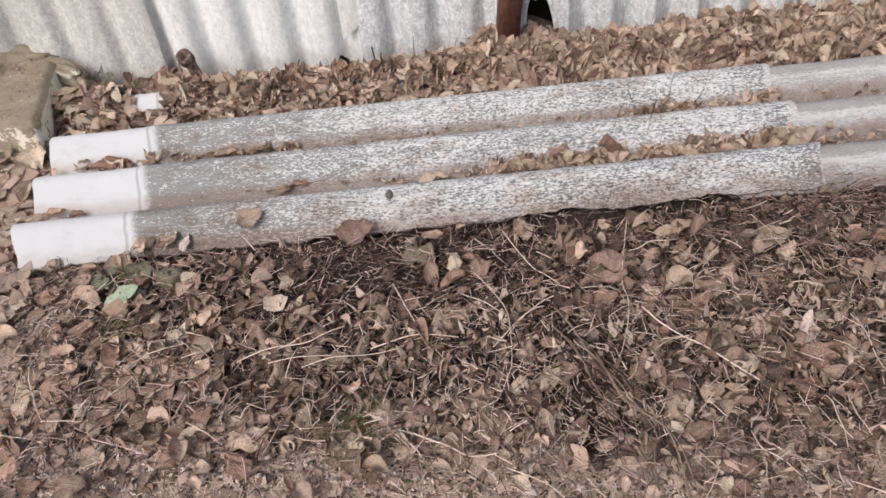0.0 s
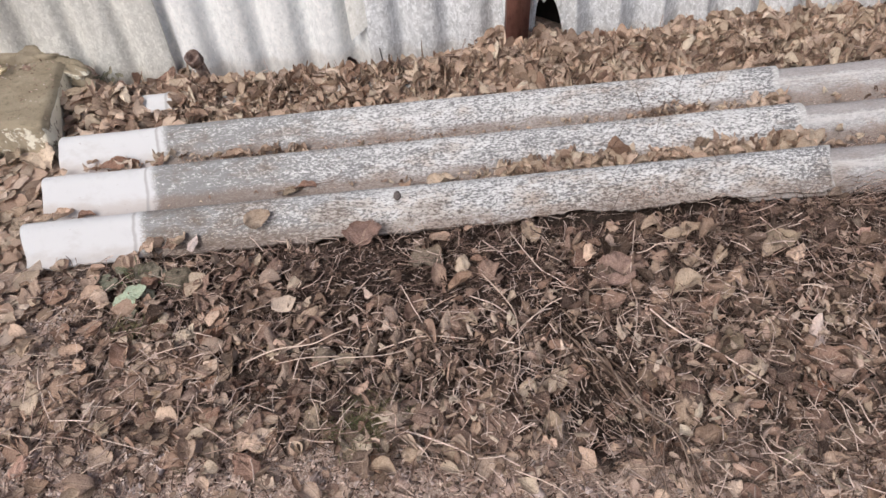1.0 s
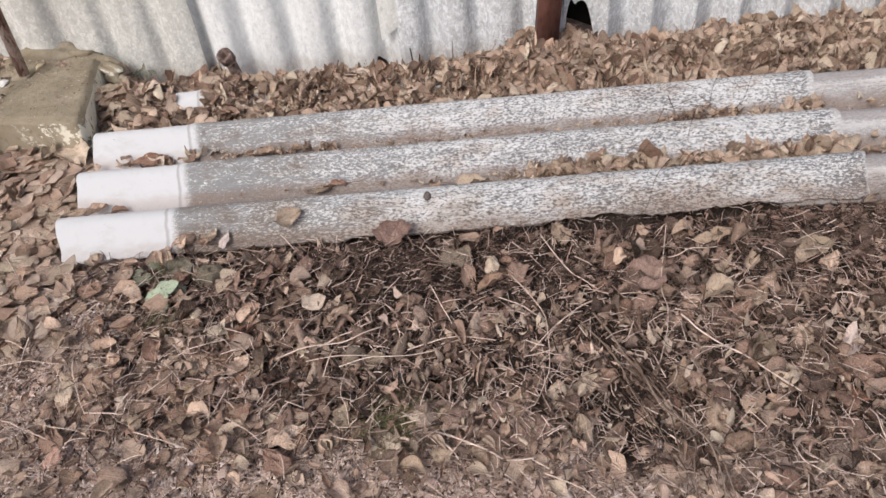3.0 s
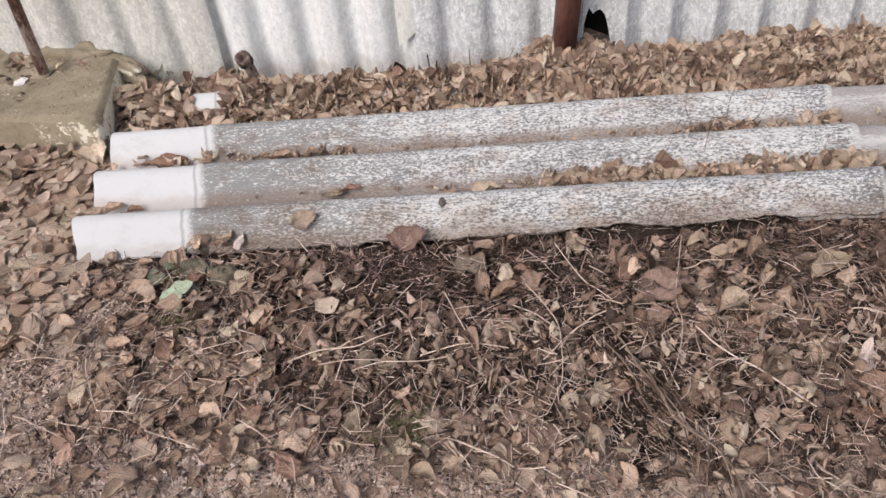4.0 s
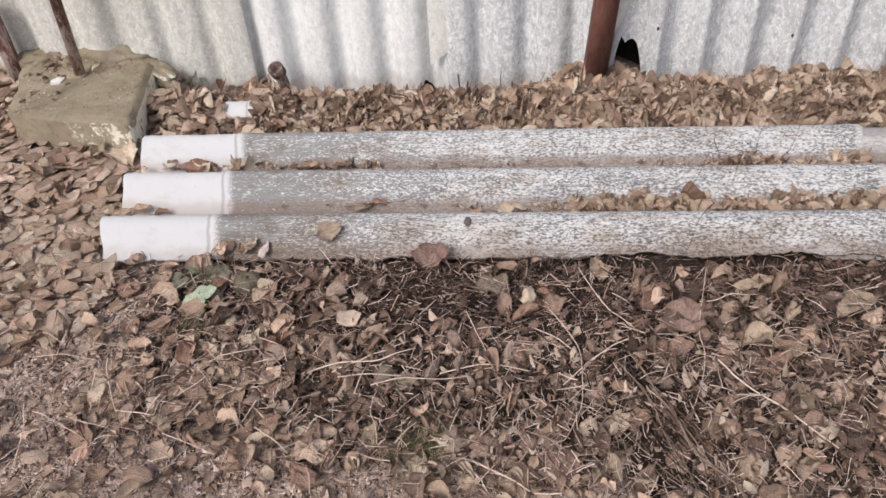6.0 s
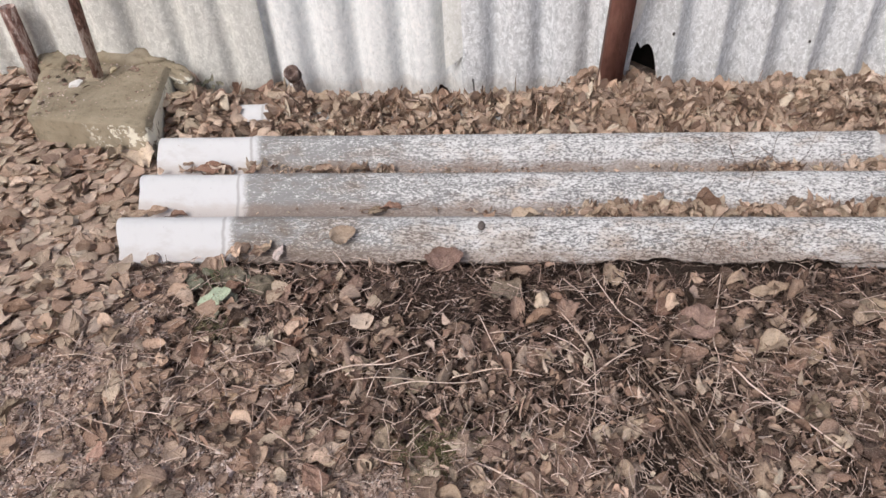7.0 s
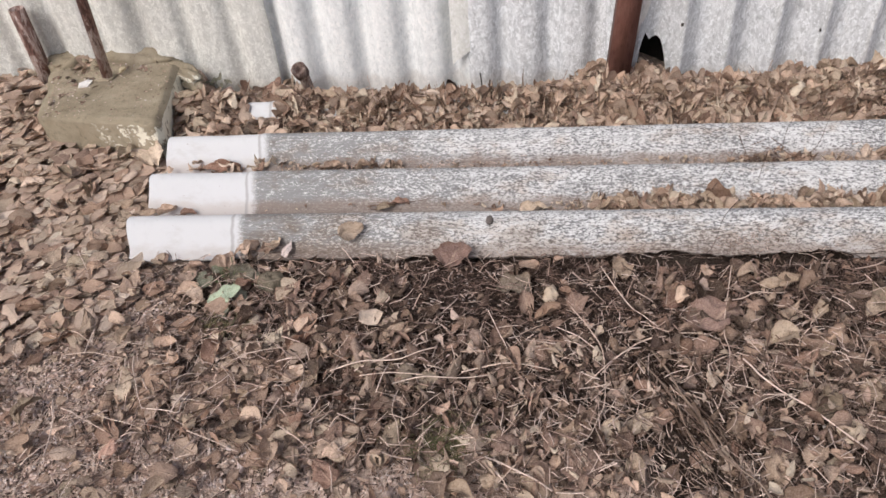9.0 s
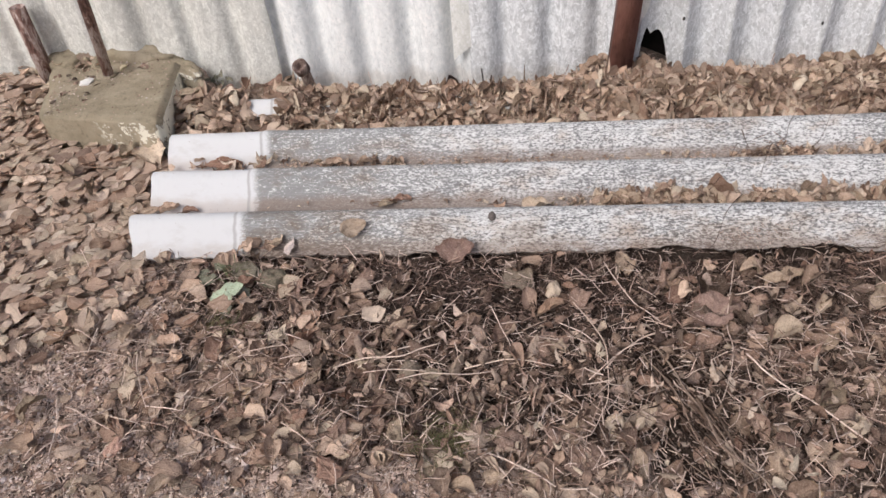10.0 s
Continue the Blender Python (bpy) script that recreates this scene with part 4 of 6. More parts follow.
x, y, q = scatter(6800, -0.3, 2.0, -0.75, -0.04, lambda x, y: (1 - 0.9 * bare(x, y)) * ~on_sheet(x, y) * (1 - damp(x, y)) * (1 - 0.9 * rot(x, y)) * (1 - 0.75 * smoothstep(x, 0.7, 0.95)) * ~(keep_left(x, y) > 0.5), 142)
leaf_litter("leaf_crumbs", x, y, ground_height(x, y) + 0.001 + 0.014 * q, M["flakes"], "broken flakes of brown leaf strewn over the soil", (0.007, 0.026), 0.45, 1.3, 143, 5, 4, (0.4, 0.9))
x, y, q = scatter(6000, -0.3, 2.0, -0.75, -0.04, lambda x, y: (1 - 0.8 * bare(x, y)) * ~on_sheet(x, y) * (0.12 + 0.88 * smoothstep(-y, 0.14, 0.32)) * (0.5 + 0.4 * smoothstep(x, 0.3, 0.7)) * (1 - 0.8 * rot(x, y)), 127)
leaf_litter("leaf_crumbs", x, y, ground_height(x, y) + 0.011 + 0.018 * q, M["flakes"], "curled and rolled slivers of dry leaf on the litter", (0.012, 0.034), 0.45, 2.0, 47, 5, 4, (0.22, 0.5))
x, y, q = scatter(900, -0.6, 0.7, -0.75, -0.08, lambda x, y: 0.75 * bare(x, y) * (1 - keep_left(x, y)) * smoothstep(waves(x, y, 13, 61), -0.7, 0.3), 129)
leaf_litter("leaf_litter", x, y, ground_height(x, y) + 0.001 + 0.005 * q, M["litter_mid"], "flattened brown leaves trodden into the soil", (0.012, 0.036), 0.16, 0.6, 54, 8, 5)
x, y, q = scatter(520, -0.8, 1.9, -0.8, -0.05, lambda x, y: 0.6 * bare(x, y) * (1 - keep_left(x, y)), 107)
leaf_litter("leaf_litter", x, y, ground_height(x, y) + 0.001 + 0.004 * q, M["greytan"], "flat trodden leaf scraps on the bare soil", (0.014, 0.05), 0.1, 0.35, 17)
x, y, q = scatter(5000, -0.8, 1.9, -0.8, -0.05, lambda x, y: 0.9 * bare(x, y), 108)
leaf_litter("leaf_crumbs", x, y, ground_height(x, y) + 0.001 + 0.003 * q, M["litter_left"], "tiny trodden leaf crumbs on the bare soil", (0.004, 0.013), 0.25, 0.8, 18, 4, 3)


# leaves and crumbs caught in the troughs of the sheets
def trough_leaves(line, x0, x1, n, size, seed, material="litter_tan"):
    r = np.random.default_rng(seed)
    x = r.uniform(x0, x1, n)
    y = CREST + 0.012 * x + PITCH * (line - 0.5) + r.normal(0.004, min(0.0085, size[1] * 0.2), n)
    z = sheet_height(x, y) + r.uniform(0.0, 0.016, n)
    return leaf_litter("trough_leaves", x, y, z, M[material], "dry curled leaves caught in a trough of the sheet", size, 0.36, 2.0, seed, 9, 5, (0.34, 0.75))


trough_leaves(1, 0.93, 1.19, 95, (0.034, 0.062), 201)
trough_leaves(1, 1.2, 1.56, 115, (0.026, 0.052), 202)
trough_leaves(1, 1.56, 2.6, 70, (0.022, 0.042), 203)
trough_leaves(2, 0.25, 0.65, 9, (0.018, 0.034), 204)
trough_leaves(2, 0.24, 0.52, 60, (0.009, 0.026), 211)
trough_leaves(2, 0.5, 1.3, 50, (0.006, 0.016), 212)
trough_leaves(1, 0.84, 1.0, 45, (0.007, 0.02), 213)
trough_leaves(2, 1.22, 1.56, 60, (0.02, 0.04), 205)
trough_leaves(2, 1.56, 2.6, 50, (0.018, 0.036), 206)
trough_leaves(2, -0.02, 0.24, 16, (0.026, 0.046), 207)
trough_leaves(1, 0.25, 0.9, 12, (0.008, 0.018), 209)
x, y, q = scatter(330, -0.07, 0.112, 0.37, 0.56, lambda x, y: 1.0 * ~block_area(x, y), 105)
leaf_litter("leaf_litter", x, y, np.maximum(ground_height(x, y), sheet_height(x, y)) + 0.012 * q, M["litter_tan"], "dry leaves lying over the end of the sheet", (0.026, 0.05), 0.3, 0.9, 15)
x, y, q = scatter(90, -0.04, 0.3, 0.385, 0.425, lambda x, y: 1.0 + 0 * x, 125)
leaf_litter("trough_leaves", x, y, 0.024 + 0.02 * q, M["litter_tan"], "dry leaves heaped in the last trough of the sheet", (0.024, 0.044), 0.4, 1.0, 20)
trough_leaves(3, -0.02, 2.4, 190, (0.022, 0.042), 210)


# ---- straw, stems and crumbs ----
def straw_litter(name, x, y, z, material, label, length, radius, lift=0.12, seed=0, kind="straw litter"):
    r = np.random.default_rng(seed)
    n, seg = len(x), 4
    L, R = r.uniform(*length, n), 0.86 * r.uniform(*radius, n)
    t = np.linspace(-0.5, 0.5, seg)[None, :]
    bend = (r.normal(0, 0.03, n) + (r.uniform(0, 1, n) < 0.16) * r.normal(0, 0.12, n))[:, None]
    px = L[:, None] * t
    py = L[:, None] * bend * (t * t * 4 - 0.5) + L[:, None] * 0.008 * np.sin(7 * t + r.uniform(0, 6, n)[:, None])
    pz = L[:, None] * r.normal(0.05, 0.07, n)[:, None] * (0.25 - t * t)
    k = np.arange(3) * 2 * np.pi / 3
    ring = np.stack([0 * k, np.cos(k), np.sin(k)], 1)
    g = np.stack([px, py, pz], 2)[:, :, None, :] + ring[None, None] * R[:, None, None, None] * np.linspace(1, 0.55, seg)[None, :, None, None]
    rot = spin(r.uniform(0, 6.28, n), r.normal(0, lift, n), r.uniform(0, 6.28, n))
    p = np.einsum("nij,nskj->nski", rot, g)
    low = np.percentile(p[..., 2].reshape(n, -1), 20, axis=1)
    p = p + np.stack([x, y, z - low], 1)[:, None, None, :]
    f = []
    for s in range(seg - 1):
        for j in range(3):
            f.append((s * 3 + j, s * 3 + (j + 1) % 3, (s + 1) * 3 + (j + 1) % 3, (s + 1) * 3 + j))
    faces = (np.array(f)[None] + (np.arange(n) * seg * 3)[:, None, None]).reshape(-1, 4)
    return tagged(new(name, mesh_from(name, p.reshape(-1, 3), faces, material)), label, kind, kind="stuff")


x, y, q = scatter(21000, -0.1, 2.0, -0.7, -0.035, lambda x, y: keep_straw(x, y) * (0.12 + 0.88 * damp(x, y)) * (1 - 0.3 * rot(x, y)), 140)
straw_litter("straw_litter", x, y, ground_height(x, y) + 0.002 + 0.02 * q, M["straw_brown"], "mat of short brown stalks and fibres in the litter", (0.008, 0.034), (0.0006, 0.0014), 0.36, 141)
x, y, q = scatter(3400, -0.2, 2.0, -0.7, -0.03, lambda x, y: keep_straw(x, y) * (1 - 0.93 * bare(x, y)), 111)
straw_litter("straw_litter", x, y, ground_height(x, y) + 0.022 * q, M["straw_dull"], "matted dark plant fibres in the litter", (0.008, 0.04), (0.0005, 0.0012), 0.34, 21)
x, y, q = scatter(13000, -0.3, 2.0, -0.75, -0.03, lambda x, y: keep_straw(x, y) * (1 - 0.5 * damp(x, y)) * (1 - 0.75 * bare(x, y)) * (1 - 0.45 * smoothstep(x, 0.75, 0.95)), 112)
straw_litter("straw_litter", x, y, ground_height(x, y) + 0.006 + 0.024 * q, M["straw"], "dry straw scattered over the litter", (0.008, 0.036), (0.0006, 0.0014), 0.3, 22)
x, y, q = scatter(3000, -0.1, 1.9, -0.7, -0.06, lambda x, y: keep_straw(x, y) * (0.3 + 0.7 * smoothstep(-y, 0.15, 0.3)) * (0.15 + 0.85 * smoothstep(waves(x, y, 17, 115), -0.3, 0.5)) * (1 - 0.85 * bare(x, y)), 116)
straw_litter("straw_litter", x, y, ground_height(x, y) + 0.016 + 0.026 * q, M["straw"], "long dry grass stems matted over the litter", (0.018, 0.055), (0.0009, 0.0019), 0.22, 50)
x, y, q = scatter(900, 0.6, 1.75, -0.68, -0.24, lambda x, y: 1.0 - 0.5 * bare(x, y), 152)
straw_litter("straw_litter", x, y, ground_height(x, y) + 0.018 + 0.02 * q, M["straw_pale"], "pale dry stalks on top of the litter", (0.012, 0.045), (0.0007, 0.0016), 0.22, 153)
x, y, q = scatter(450, 0.7, 1.75, -0.68, -0.24, lambda x, y: 1.0 - 0.4 * bare(x, y), 154)
leaf_litter("leaf_crumbs", x, y, ground_height(x, y) + 0.016 + 0.018 * q, M["litter_tan"], "pale torn scraps of dry leaf on the litter", (0.01, 0.032), 0.4, 1.4, 155, 6, 4, (0.3, 0.7))
x, y, q = scatter(350, 0.85, 1.7, -0.65, -0.2, lambda x, y: 0.9 - 0.6 * bare(x, y), 144)
straw_litter("straw_litter", x, y, ground_height(x, y) + 0.02 + 0.016 * q, M["straw"], "dry stalks strewn over the litter", (0.015, 0.06), (0.0006, 0.0013), 0.16, 145)
x, y, q = scatter(1000, -0.3, 1.9, -0.7, -0.05, keep_straw, 114)
straw_litter("straw_litter", x, y, ground_height(x, y) + 0.014 + 0.02 * q, M["straw_pale"], "pale straw lying on top of the litter", (0.01, 0.045), (0.0005, 0.0012), 0.28, 29)
x, y, q = scatter(2400, 0.6, 1.9, -0.24, -0.04, lambda x, y: 1.0 * ~on_sheet(x, y), 117)
straw_litter("straw_litter", x, y, ground_height(x, y) + 0.002 + 0.016 * q, M["straw_dull"], "brown broken stems before the edge of the sheet", (0.01, 0.04), (0.0005, 0.0014), 0.25, 52)
x, y, q = scatter(290, 0.75, 1.9, -0.22, -0.05, lambda x, y: 1.0 * ~on_sheet(x, y), 118)
leaf_litter("leaf_litter", x, y, ground_height(x, y) + 0.002 + 0.012 * q, M["litter_dull"], "dull broken leaves before the edge of the sheet", (0.014, 0.036), 0.4, 1.2, 53, 8, 5, (0.45, 0.9))
x, y, q = scatter(1500, -0.05, 2.1, 0.38, 0.64, keep_back, 113)
straw_litter("straw_litter", x, y, back_height(x, y) + 0.016 - sunk(x) + 0.02 * q, M["straw"], "dry stems among the leaves along the fence", (0.02, 0.075), (0.0006, 0.0013), 0.4, 23)
for line, xa, xb, n, sd in ((2, 0.22, 0.8, 520, 24), (2, 0.6, 1.55, 420, 30), (1, 0.25, 1.55, 240, 25), (1, 0.86, 0.98, 140, 26), (1, 1.55, 1.85, 150, 51)):
    r = np.random.default_rng(sd)
    x = r.uniform(xa, xb, n)
    y = CREST + 0.012 * x + PITCH * (line - 0.5) + r.normal(0.002, 0.013, n)
    straw_litter("trough_straw", x, y, sheet_height(x, y) + 0.001, M["straw"], "chaff and stems lying in a trough of the sheet", (0.005, 0.03), (0.0005, 0.0012), 0.1, sd)
r = np.random.default_rng(27)
x = 1.29 + r.normal(0, 0.03, 70)
y = CREST + 0.012 * x + PITCH * 1.5 + r.normal(0.008, 0.012, 70)
straw_litter("stem_clump", x, y, sheet_height(x, y) + 0.008 * r.uniform(0, 1, 70), M["twig"], "tangled clump of dry stems on the sheet", (0.02, 0.06), (0.0006, 0.0012), 0.4, 28)


for cx, cy, sx, sy, n, sd in ((1.21, -0.022, 0.035, 0.01, 90, 47), (0.95, -0.045, 0.12, 0.004, 70, 48), (1.36, -0.035, 0.09, 0.006, 60, 49)):
    r = np.random.default_rng(sd)
    x, y = cx + r.normal(0, sx, n), cy + 0.012 * (cx - 0.9) + r.normal(0, sy, n)
    straw_litter("dirt_clod", x, y, sheet_height(x, y) + 0.0005, M["straw"], "dry stems and dirt stuck along the broken edge", (0.006, 0.028), (0.0004, 0.001), 0.12, sd + 100)
x, y, q = scatter(3200, -0.6, 1.9, -0.85, -0.05, lambda x, y: 0.1 + 0.9 * bare(x, y), 128)
straw_litter("chaff", x, y, ground_height(x, y) + 0.003 + 0.003 * q, M["straw_pale"], "pale broken straw on the trodden soil", (0.008, 0.034), (0.0007, 0.0014), 0.12, 48, "chaff")
x, y, q = scatter(7000, -0.7, 1.9, -0.85, -0.05, lambda x, y: 0.08 + 0.92 * bare(x, y), 126)
straw_litter("chaff", x, y, ground_height(x, y) + 0.001 + 0.002 * q, M["straw"], "husks and chips of stem trodden into the soil", (0.004, 0.014), (0.0006, 0.0015), 0.15, 46, "chaff")


def crumbs(name, x, y, z, size, material, label, seed, kind="grit"):
    """Small angular crumbs: uneven octahedra."""
    r = np.random.default_rng(seed)
    n = len(x)
    base = np.array([(1, 0, 0), (0, 1, 0), (-1, 0, 0), (0, -1, 0), (0, 0, 1), (0, 0, -1)], float)
    s = size[0] + (size[1] - size[0]) * r.uniform(0, 1, n) ** 1.7
    g = base[None] * (s[:, None] * r.uniform(0.5, 1.2, (n, 3)) * np.array([1.3, 0.9, 0.6]))[:, None, :] * r.uniform(0.7, 1.2, (n, 6, 1))
    p = np.einsum("nij,nkj->nki", spin(r.uniform(0, 6.28, n), r.normal(0, 0.4, n), r.uniform(0, 6.28, n)), g) + np.stack([x, y, z], 1)[:, None, :]
    f = np.array([(0, 1, 4), (1, 2, 4), (2, 3, 4), (3, 0, 4), (1, 0, 5), (2, 1, 5), (3, 2, 5), (0, 3, 5)])
    faces = (f[None] + (np.arange(n) * 6)[:, None, None]).reshape(-1, 3)
    return tagged(new(name, mesh_from(name, p.reshape(-1, 3), faces, material, None, False)), label, kind, kind="stuff")


x, y, q = scatter(46000, -0.55, 1.7, -0.72, 0.0, lambda x, y: (0.2 + 0.8 * bare(x, y)) * ~on_sheet(x, y), 121)
crumbs("grit", x, y, ground_height(x, y) + 0.0012, (0.0014, 0.0058), M["grit_pale"], "fine grit and crumbs on the bare soil", 31)
x, y, q = scatter(16000, -0.6, 1.7, -0.75, -0.05, lambda x, y: (0.1 + 0.9 * bare(x, y)) * ~on_sheet(x, y), 146)
crumbs("grit", x, y, ground_height(x, y) + 0.002, (0.001, 0.0045), M["straw_pale"], "pale chips and husks scattered on the soil", 147)
x, y, q = scatter(16000, -0.6, 1.7, -0.75, -0.05, lambda x, y: (0.1 + 0.9 * bare(x, y)) * ~on_sheet(x, y), 148)
crumbs("grit", x, y, ground_height(x, y) + 0.002, (0.001, 0.005), M["twig_dark"], "dark crumbs of rotted bark on the soil", 149)


def clods(x, y, size, seed, label):
    """Rounded lumps of dried soil, half sunk in the ground."""
    r = np.random.default_rng(seed)
    bm = bmesh.new()
    bmesh.ops.create_icosphere(bm, subdivisions=2, radius=1)
    base = np.array([v.co[:] for v in bm.verts])
    f = np.array([[v.index for v in t.verts] for t in bm.faces])
    bm.free()
    n = len(x)
    s = size[0] + (size[1] - size[0]) * r.uniform(0, 1, n) ** 2
    lump = 1 + 0.22 * np.sin(base @ r.normal(0, 2.2, (n, 3, 1)) + r.uniform(0, 6, (n, 1, 1))) + 0.1 * np.sin(base @ r.normal(0, 6, (n, 3, 1)))
    g = base[None] * lump * (s[:, None] * np.stack([r.uniform(0.8, 1.3, n), r.uniform(0.6, 1.1, n), r.uniform(0.3, 0.55, n)], 1))[:, None, :]
    p = np.einsum("nij,nkj->nki", spin(r.uniform(0, 6.28, n), r.normal(0, 0.2, n), r.uniform(0, 6.28, n)), g) + np.stack([x, y, ground_height(x, y) + 0.1 * s], 1)[:, None, :]
    faces = (f[None] + (np.arange(n) * len(base))[:, None, None]).reshape(-1, 3)
    tagged(new("soil_clods", mesh_from("soil_clods", p.reshape(-1, 3), faces, M["clod"])), label, "soil clods", kind="stuff")


x, y, q = scatter(700, -0.6, 1.6, -0.8, -0.12, lambda x, y: 0.04 + 0.96 * bare(x, y), 131)
clods(x, y, (0.003, 0.011), 132, "small dried clods of pale soil")
x, y, q = scatter(60, 0.75, 1.25, -0.7, -0.5, lambda x, y: 0.9 + 0 * x, 133)
clods(x, y, (0.008, 0.02), 134, "larger dried clods of pale soil")
x, y, q = scatter(2600, -0.08, 0.2, 0.36, 0.6, lambda x, y: 1.0 * ~block_area(x, y), 122)
crumbs("brick_crumbs", x, y, ground_height(x, y) + 0.02 * q, (0.002, 0.009), M["red_crumbs"], "red-brown crumbs of rotten leaf and brick dust", 32)
for line, n, sd in ((1, 1500, 33), (2, 1800, 34), (3, 900, 35)):
    r = np.random.default_rng(sd)
    x = r.uniform(0.05, 2.4, n)
    y = CREST + 0.012 * x + PITCH * (line - 0.5) + r.normal(0.0, 0.013, n)
    crumbs("trough_dust", x, y, sheet_height(x, y) + 0.0005, (0.0006, 0.0028), M["grit"], "brown crumbs of dirt in a trough of the sheet", sd, "dirt")
r = np.random.default_rng(36)
x, y, q = scatter(2200, -0.46, -0.04, 0.33, 0.68, lambda x, y: 0.9 * block_area(x, y) * (0.35 + 0.65 * smoothstep(-x + 0.4 * y, 0.3, 0.55)), 124)
crumbs("block_grit", x, y, 0.0995 + 0.002 * q, (0.0006, 0.0038), M["grit_pale"], "crumbs and grit on top of the concrete block", 37)


r = np.random.default_rng(61)
x, y = 0.186 + r.normal(0, 0.013, 120), -0.466 + r.normal(0, 0.011, 120)
crumbs("chalk_crumbs", x, y, ground_height(x, y) + 0.003, (0.001, 0.005), M["clod"], "crumbled white chalky lump trodden into the soil", 62)
# ---- single leaves that lie on top ----
def surface(x, y):
    if on_sheet(x, y):
        return float(sheet_height(x, y)) + 0.002
    return float(ground_height(x, y)) + 0.02


LEAF_WORDS = {
    "red": "crumpled red-brown", "redbig": "large wrinkled red-brown", "grey": "grey-brown serrated", "greytan": "grey-tan wrinkled", "pale": "pale straw-coloured", "tan": "dry tan",
    "dark": "dark rotten brown", "rust": "rust-brown curled", "brown": "dull brown", "greygreen": "faded grey-green", "yellow": "yellowish tan", "pink": "pinkish tan", "orange": "orange-brown", "white": "bleached whitish",
}
leaf_count = 0


def fallen_leaf(x, y, turn, length, tone, z=None, tilt=0.22, slim=0.0):
    """One fallen leaf with a toothed or lobed outline, a curl of its own and a stalk."""
    global leaf_count
    leaf_count += 1
    r = np.random.default_rng(500 + leaf_count)
    rows, cols = 23, 11
    lobed = tone in ("red", "grey", "greygreen") or (tone in ("brown", "dark") and leaf_count % 6 == 0)
    rough = 2.0 if tone == "redbig" else 0.4 if tone == "white" else 1.0
    width = length * (r.uniform(0.75, 0.95) if lobed else 0.52 if tone == "white" else r.uniform(0.5, 0.8))
    width = length * slim if slim else width
    calm = 0.35 if slim else 1.0
    curl, cup = calm * r.normal(0, 0.16), calm * float(np.clip(r.normal(0.12, 0.42), -0.8, 0.9))
    g = leaf_grid(rows, cols, 1, [length], [width], [r.uniform(0.62, 0.9)], [curl], [cup], [r.uniform(0.02, 0.045)], r)[0]
    u = np.linspace(0, 1, rows)[:, None]
    v = np.abs(np.linspace(-1, 1, cols))[None, :]
    vs = np.linspace(-1, 1, cols)[None, :]
    if lobed:
        # blunt lobes that reach forward, and a bay between each two
        lobe = np.cos(u * np.pi * r.uniform(4.2, 5.6) + r.uniform(0.2, 1.0) + 0.5 * (vs > 0))
        g[..., 1] *= 1 + 0.09 * lobe * v ** 2.5
        g[..., 0] += length * 0.03 * v ** 2 * (0.4 + lobe)
    else:
        g[..., 1] *= 1 + 0.05 * np.cos(u * np.pi * 15) * v ** 4
    for _ in range(5):
        g[..., 2] += length * 0.015 * rough * np.sin(r.uniform(5, 18) * u + r.uniform(2, 8) * vs * r.choice([-1, 1]) + r.uniform(0, 6.28))
    # sunk side veins and a sharp fold or two
    g[..., 2] += length * 0.008 * rough * np.abs(np.sin(np.pi * (6 * u - 2.2 * v)))
    a, b = r.uniform(-1, 1, 2), r.uniform(0.3, 0.7)
    g[..., 2] += length * 0.05 * np.abs(a[0] * (u - b) + 0.4 * a[1] * vs)
    g[..., 2] += length * 0.006 * rough * r.normal(0, 1, (rows, cols))
    rot = spin(np.array([radians(turn)]), np.array([r.normal(0, tilt)]), np.array([r.uniform(0, 6.28)]))[0]
    p = g.reshape(-1, 3) @ rot.T
    base = surface(x, y) if z is None else z
    p[:, 2] += -np.percentile(p[:, 2], 12) + 0.002
    uu, vv = np.meshgrid(np.linspace(0, 1, rows), np.linspace(0, 1, cols), indexing="ij")
    me = mesh_from("blade", p, grid_faces(rows, cols), M[tone], np.stack([uu, vv], 2).reshape(-1, 2))
    leaf = thing("fallen_leaf", (x, y, base))
    tagged(leaf, LEAF_WORDS[tone] + " fallen leaf lying on the litter", "leaf", "single fallen leaves")
    new("blade", me).parent = leaf
    a = Vector(p.reshape(rows, cols, 3)[0, cols // 2])
    d = Vector(rot @ np.array([-1.0, r.uniform(-0.4, 0.4), 0.1]))
    k = length * r.uniform(0.25, 0.5)
    part("stalk", tube([a, a + d * k * 0.5 + Vector((0, 0, 0.002)), a + d * k], 0.0007, 4, 0.7), M["twig"], leaf)
    return leaf


STEM_WORDS = {"straw": "pale dry straw stem", "twig": "thin brown twig", "dark": "thin dark twig", "stalk": "grey-tan dead plant stalk"}
STEM_LOOK = {"straw": "straw_pale", "twig": "twig", "dark": "twig_dark", "stalk": "stalk"}
stem_count = 0


